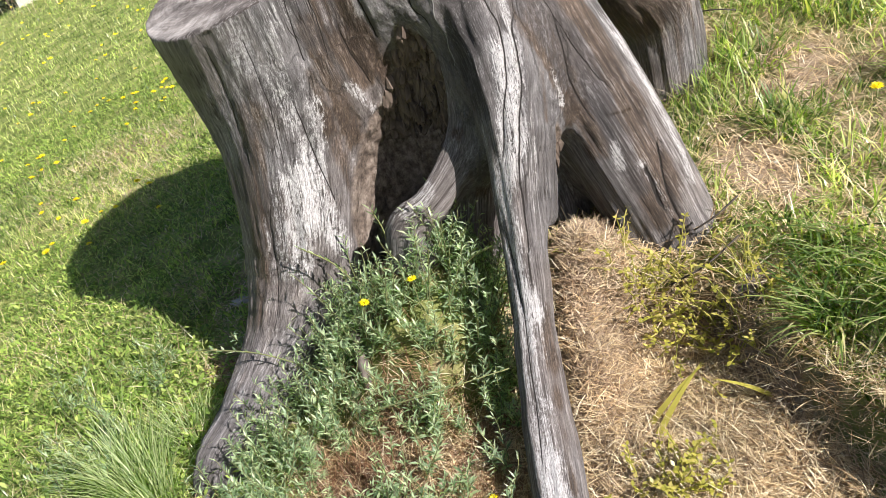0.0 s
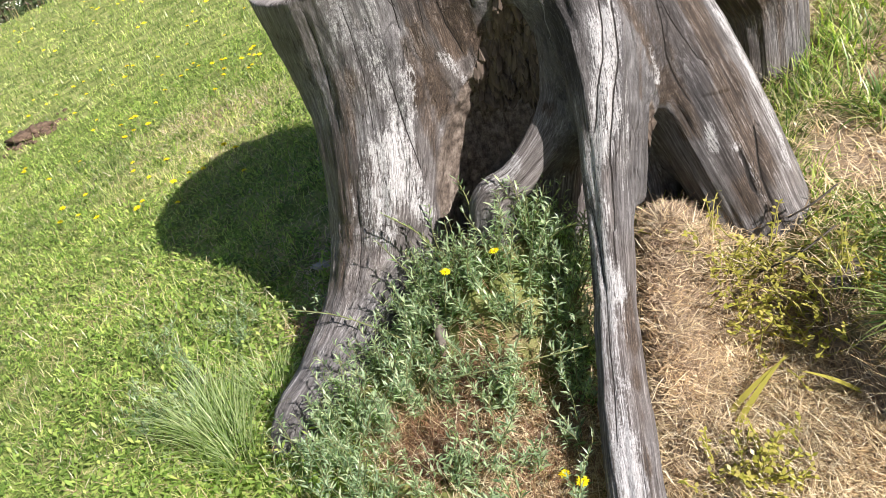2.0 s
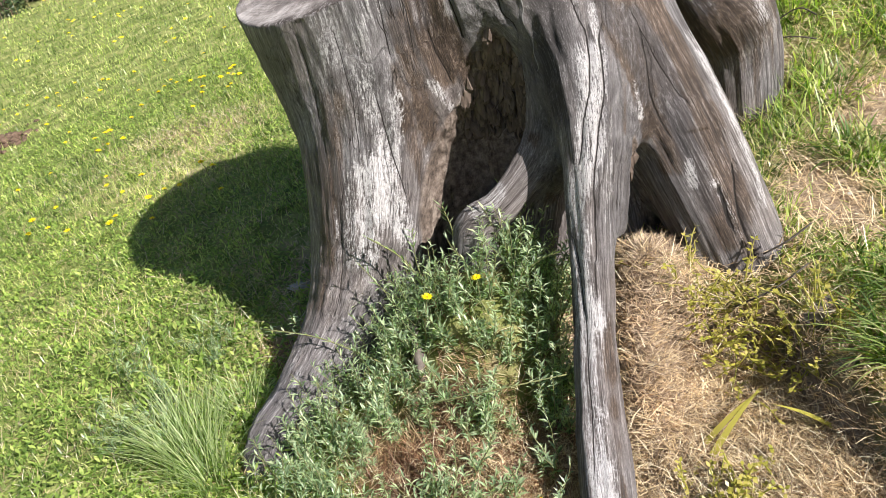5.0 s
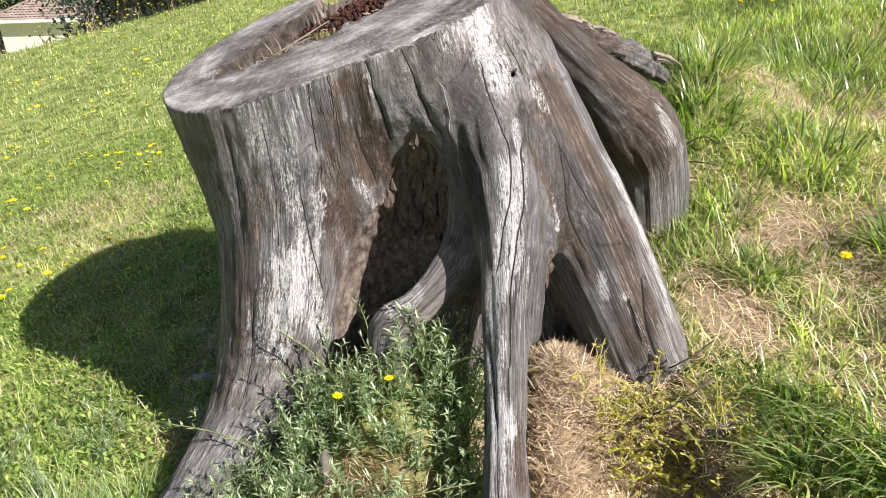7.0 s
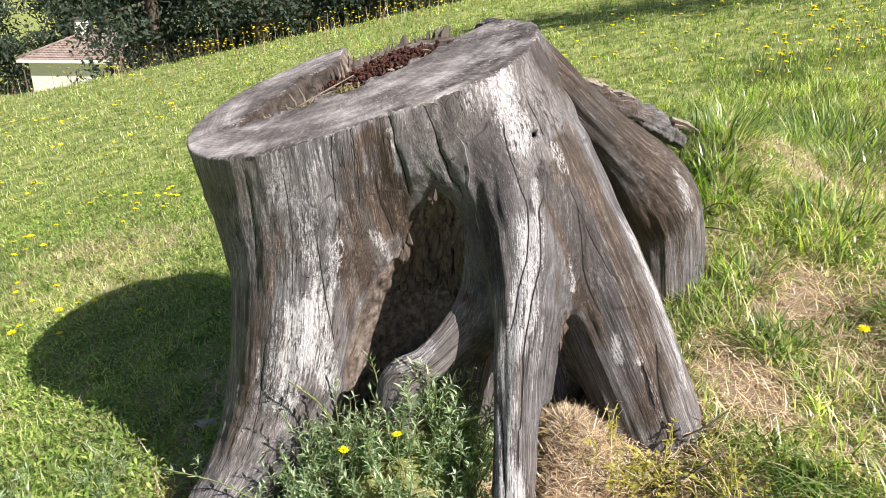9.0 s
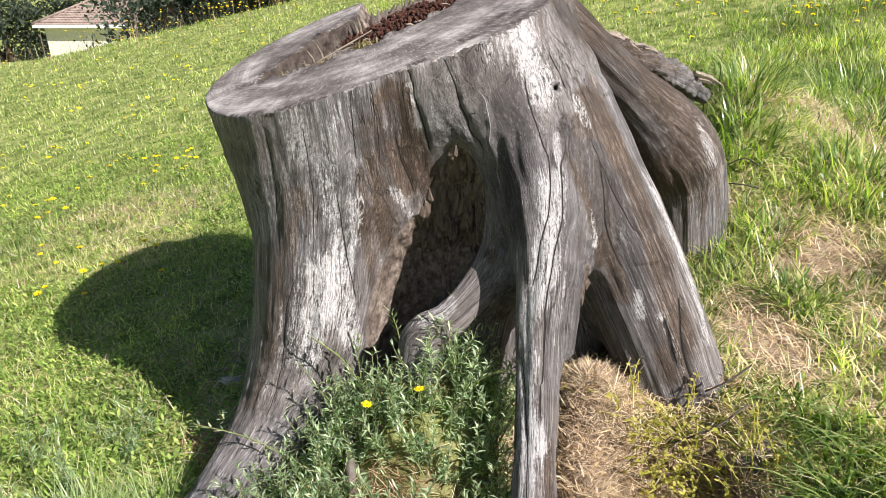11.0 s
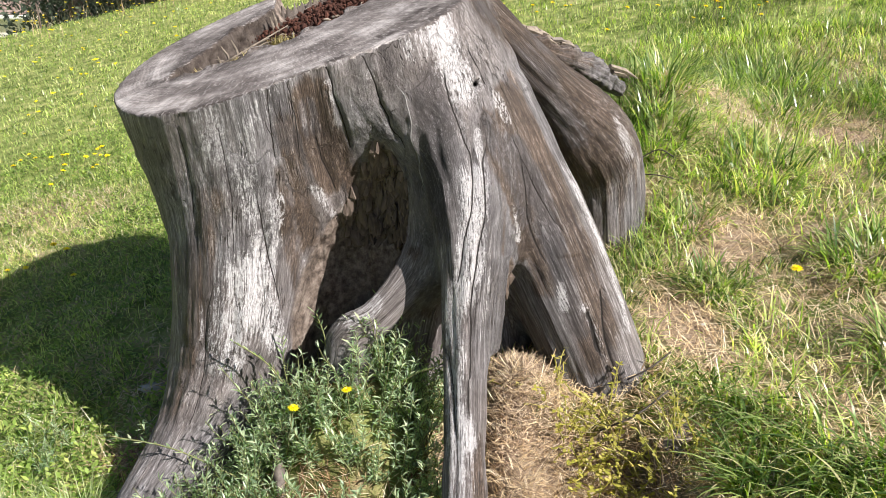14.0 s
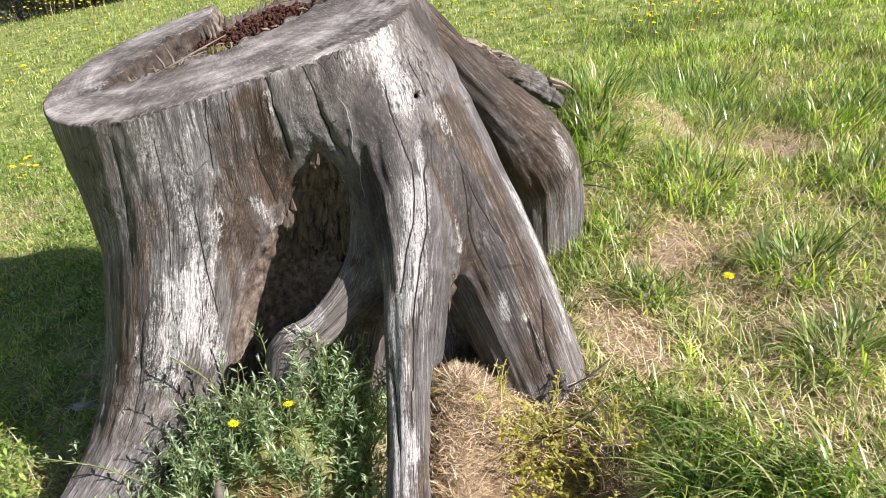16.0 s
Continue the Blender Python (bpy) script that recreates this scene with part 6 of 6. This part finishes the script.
def tree(x, y, height, spread, low, seed, material, leaves, label):
    r, g = random.Random(seed), rng(seed)
    z = far_land(x, y)
    ob = thing("tree", label, "tree", "dark trees behind the crest", at=(x, y, z))
    top = Vector((r.uniform(-0.4, 0.4), r.uniform(-0.4, 0.4), height))
    path = [Vector((0, 0, -0.3)), Vector((0, 0, 0.3)), top * 0.35 + Vector((r.uniform(-0.15, 0.15), 0, 0)), top * 0.7, top * 0.96]
    pieces = [tube(path, [0.30, 0.22, 0.17, 0.1, 0.03], 9)]
    centres = []
    for k in range(42):
        f = r.uniform(low, 1.0)
        a = r.uniform(0, 6.283)
        reach = spread * (1.0 - 0.75 * max(0.0, (f - 0.35) / 0.65)) * r.uniform(0.5, 1.0)
        root = top * f
        tip = root + Vector((math.cos(a) * reach, math.sin(a) * reach, r.uniform(-0.7, 0.25)))
        pieces.append(tube([root, root.lerp(tip, 0.5) + Vector((0, 0, 0.12)), tip], [0.055, 0.035, 0.012], 5))
        for q in (0.45, 0.7, 0.9, 1.02):
            centres.append((*root.lerp(tip, q), 0.22 + 0.26 * spread * 0.4))
    part("trunk", mesh_of("trunk", *join(pieces), M_BARK), ob)
    c = np.array(centres)
    pick = g.integers(0, len(c), leaves)
    p = c[pick, :3] + g.normal(0, 1, (leaves, 3)) * c[pick, 3:4] * np.array([0.9, 0.9, 0.6])
    u = g.normal(0, 1, (leaves, 3))
    u[:, 2] -= 0.5
    u /= np.linalg.norm(u, axis=1, keepdims=True)
    w = np.cross(u, g.normal(0, 1, (leaves, 3)))
    w /= np.linalg.norm(w, axis=1, keepdims=True)
    L = g.uniform(0.07, 0.17, leaves)[:, None] * max(1.0, 0.6 * spread)
    v = np.stack([p, p + u * L * 0.5 + w * L * 0.22, p + u * L, p + u * L * 0.5 - w * L * 0.22], 1).reshape(-1, 3)
    part("crown", fast_mesh("crown", v, np.arange(leaves)[:, None] * 4 + np.arange(4), np.zeros((0, 3), int), material), ob)


def backdrop_trees():
    r = random.Random(61)
    rows = [(-8.1 + 1.55 * n, 19.5 + 1.3 * (n % 2) + r.uniform(-0.3, 0.3), 8.5 + r.uniform(-1, 1), 2.0) for n in range(9)]
    rows += [(-8.9 + 3.2 * n, 25.0 + r.uniform(-0.5, 0.5), 10.0, 3.0) for n in range(6)]
    for n, (x, y, h, s) in enumerate(rows):
        tree(x, y, h, s, 0.03, 500 + n, M_NEEDLE, 20000 if y < 23 else 9000, "dark dense evergreen tree behind the grassy crest")
    for n, (x, y, h, s) in enumerate(((-17.5, 24, 2.0, 1.3), (-23, 30, 3.5, 2.0), (-27, 34, 5, 2.6), (-40, 56, 11, 4.5), (-34, 55, 11, 4.5), (-28, 56, 12, 4.5), (-22, 55, 12, 4.5))):
        tree(x, y, h, s, 0.03, 540 + n, M_SHRUB if y < 50 else M_NEEDLE, 6000 if y < 50 else 12000, "leafy green shrub beside the house beyond the crest")


backdrop_trees()
tree(8.0, 2.6, 6.4, 1.3, 0.5, 590, M_SHRUB, 2600, "leafy broad tree uphill that shades the meadow")


def slab(lo, hi):
    (a, b, c), (d, e, f) = lo, hi
    v = [Vector(p) for p in ((a, b, c), (d, b, c), (d, e, c), (a, e, c), (a, b, f), (d, b, f), (d, e, f), (a, e, f))]
    return v, [(0, 3, 2, 1), (4, 5, 6, 7), (0, 1, 5, 4), (1, 2, 6, 5), (2, 3, 7, 6), (3, 0, 4, 7)]


def house():
    x, y = -24.9, 44.0
    z = -7.9
    ob = thing("house", "cream rendered house with hipped brown tile roof", "house", at=(x, y, z))
    ob.rotation_euler = (0, 0, radians(-4))
    W, D, H = 7.2, 5.6, 2.5
    part("wall", mesh_of("wall", *slab((0, 0, -2), (W, D, H)), M_RENDER, False), ob)
    e = 0.45
    part("fascia", mesh_of("fascia", *join([slab((-e, -e - 0.03, H - 0.06), (W + e, -e + 0.03, H + 0.12)), slab((-e - 0.03, -e, H - 0.06), (-e + 0.03, D + e, H + 0.12))]), M_TRIM, False), ob, "white gutter board")
    part("soffit", mesh_of("soffit", *slab((-e, -e, H - 0.02), (W + e, D + e, H + 0.02)), M_TRIM, False), ob)
    a, b = Vector((D / 2, D / 2, H + 1.45)), Vector((W - D / 2, D / 2, H + 1.45))
    c = [Vector((-e, -e, H + 0.1)), Vector((W + e, -e, H + 0.1)), Vector((W + e, D + e, H + 0.1)), Vector((-e, D + e, H + 0.1))]
    vs, fs = [*c, a, b], [(0, 1, 5, 4), (1, 2, 5), (2, 3, 4, 5), (3, 0, 4)]
    roof = part("roof", mesh_of("roof", vs, fs, M_TILE, False), ob)
    # courses of tiles on the two slopes that show
    n_course = 13
    rows = []
    for k in range(n_course):
        for (p0, p1, q0, q1) in ((c[0], c[1], a, b), (c[3], c[0], a, a)):
            f = k / n_course
            s0, s1 = p0.lerp(q0, f), p1.lerp(q1, f)
            count = max(1, int((s1 - s0).length / 0.24))
            up = (q0 - p0).normalized() * 0.30
            nrm = (s1 - s0).cross(up).normalized()
            nrm = nrm if nrm.z > 0 else -nrm
            for t in range(count):
                m0, m1 = s0.lerp(s1, t / count), s0.lerp(s1, (t + 1) / count)
                mid = (m0 + m1) / 2
                rows.append(([m0 + nrm * 0.01, mid + nrm * 0.075, m1 + nrm * 0.01, m1 + up + nrm * 0.01, mid + up + nrm * 0.05, m0 + up + nrm * 0.01], [(0, 1, 4, 5), (1, 2, 3, 4)]))
    tagged(part("tiles", mesh_of("tiles", *join(rows), M_TILE, False), roof), kind="stuff")
    hip = [tube([c[0] + Vector((0, 0, 0.06)), a + Vector((0, 0, 0.06))], [0.10, 0.10], 6), tube([c[1] + Vector((0, 0, 0.06)), b + Vector((0, 0, 0.06))], [0.10, 0.10], 6), tube([a + Vector((0, 0, 0.05)), b + Vector((0, 0, 0.05))], [0.1, 0.1], 6)]
    part("ridge_tiles", mesh_of("ridge_tiles", *join(hip), M_TILE), roof)
    ch = part("chimney", mesh_of("chimney", *slab((2.0, 2.2, H + 0.6), (2.6, 2.8, H + 2.15)), M_RENDER, False), ob)
    part("cap", mesh_of("cap", *slab((1.92, 2.12, H + 2.15), (2.68, 2.88, H + 2.25)), M_BARK, False), ch, "dark chimney cap")
    # second roof further off
    x2, y2 = -44.0, 46.0
    o2 = thing("house", "low house with red tile roof behind shrubs", "house", at=(x2, y2, -9.5))
    part("wall", mesh_of("wall", *slab((0, 0, -2), (7, 6, 3.4)), M_RENDER, False), o2)
    vs = [Vector(p) for p in ((-0.4, -0.4, 3.4), (7.4, -0.4, 3.4), (7.4, 6.4, 3.4), (-0.4, 6.4, 3.4), (-0.4, 3, 5.0), (7.4, 3, 5.0))]
    part("roof", mesh_of("roof", vs, [(0, 1, 5, 4), (2, 3, 4, 5), (1, 2, 5), (3, 0, 4), (0, 3, 2, 1)], M_TILE, False), o2)


house()


def fence():
    """Diamond wire fence at the foot of the trees."""
    pts = [Vector((-10.2 + 2.4 * n, 16.6 - 0.02 * n, 0)) for n in range(3)]
    for p in pts:
        p.z = far_land(p.x, p.y)
    ob = thing("wire_fence", "grey diamond-mesh wire fence before the dark trees", "fence", at=tuple(pts[0]))
    o = pts[0]
    for p in pts:
        part("post", mesh_of("post", *tube([p - o + Vector((0, 0, -0.2)), p - o + Vector((0, 0, 1.5))], [0.016, 0.016], 6), M_BARK), ob)
    for a, b in zip(pts[:-1], pts[1:]):
        rows = []
        n = 20
        for k in range(-10, n):
            for s in (0, 1):
                f0, f1 = k / n, (k + 10) / n
                h0, h1 = 0.05, 1.4
                if f0 < 0:
                    h0, f0 = 0.05 + 1.35 * (-k) / 10, 0.0
                if f1 > 1:
                    h1, f1 = 0.05 + 1.35 * (n - k) / 10, 1.0
                if s:
                    f0, f1 = 1 - f0, 1 - f1
                rows.append(tube([a.lerp(b, f0) - o + Vector((0, 0, h0)), a.lerp(b, f1) - o + Vector((0, 0, h1))], [0.0013, 0.0013], 3, False))
        part("mesh_panel", mesh_of("mesh_panel", *join(rows), M_WIRE), ob)


fence()


def crest_stalks():
    g = rng(91)
    n = 320
    x = g.uniform(-9, 2, n)
    y = g.normal(10.2, 0.6, n) + 0.08 * x
    v, q, t = blades(np.stack([x, y, land(x, y)], 1), g.uniform(0.15, 0.42, n), g.uniform(0.004, 0.007, n), g.uniform(0.0, 0.25, n), g.uniform(-0.1, 0.4, n), g.uniform(0, 6.283, n), 4)
    tagged(new("seed_stalks", fast_mesh("seed_stalks", v, q, t, M_STRAW)), "tall dry seed stalks along the crest", "grass", kind="stuff")


crest_stalks()


def crest_flowers():
    """Yellow heads on thin stalks, scattered far up the meadow."""
    g = rng(95)
    heads, stalks = [], []
    for cx, cy, sx, sy, m in ((-2.6, 9.9, 1.6, 0.45, 150), (0.4, 9.9, 0.9, 0.5, 80), (-5.5, 9.4, 1.0, 0.6, 20), (-3.6, 7.0, 1.3, 1.0, 25), (-3.0, 4.6, 0.9, 0.9, 25), (3.2, 4.6, 1.3, 0.9, 60), (2.6, 7.5, 1.5, 1.2, 40)):
        x, y = g.normal(cx, sx, m), g.normal(cy, sy, m)
        z, h = land(x, y), g.uniform(0.08, 0.32, m)
        stalks.append(np.stack([x, y, z], 1))
        for k in range(m):
            R, n = g.uniform(0.014, 0.024), 7
            vs = [Vector((x[k], y[k], z[k] + h[k] - 0.004))]
            vs += [Vector((x[k] + R * math.cos(6.283 * c / n), y[k] + R * math.sin(6.283 * c / n), z[k] + h[k] + g.uniform(0, 0.010))) for c in range(n)]
            heads.append((vs, [(0, 1 + c, 1 + (c + 1) % n) for c in range(n)]))
    ob = thing("yellow_flowers", "many small yellow flowers along the far crest", "flowers", kind="stuff")
    tagged(part("flower_heads", mesh_of("flower_heads", *join(heads), M_PETAL, False), ob), kind="stuff")
    b = np.concatenate(stalks)
    n = len(b)
    tops = np.array([h[0][0].z for h in heads]) - b[:, 2]
    v, q, t = blades(b, tops, np.full(n, 0.0028), np.zeros(n), np.zeros(n), g.uniform(0, 6.283, n))
    tagged(part("stalks", fast_mesh("stalks", v, q, t, M_STEM), ob), kind="stuff")


crest_flowers()
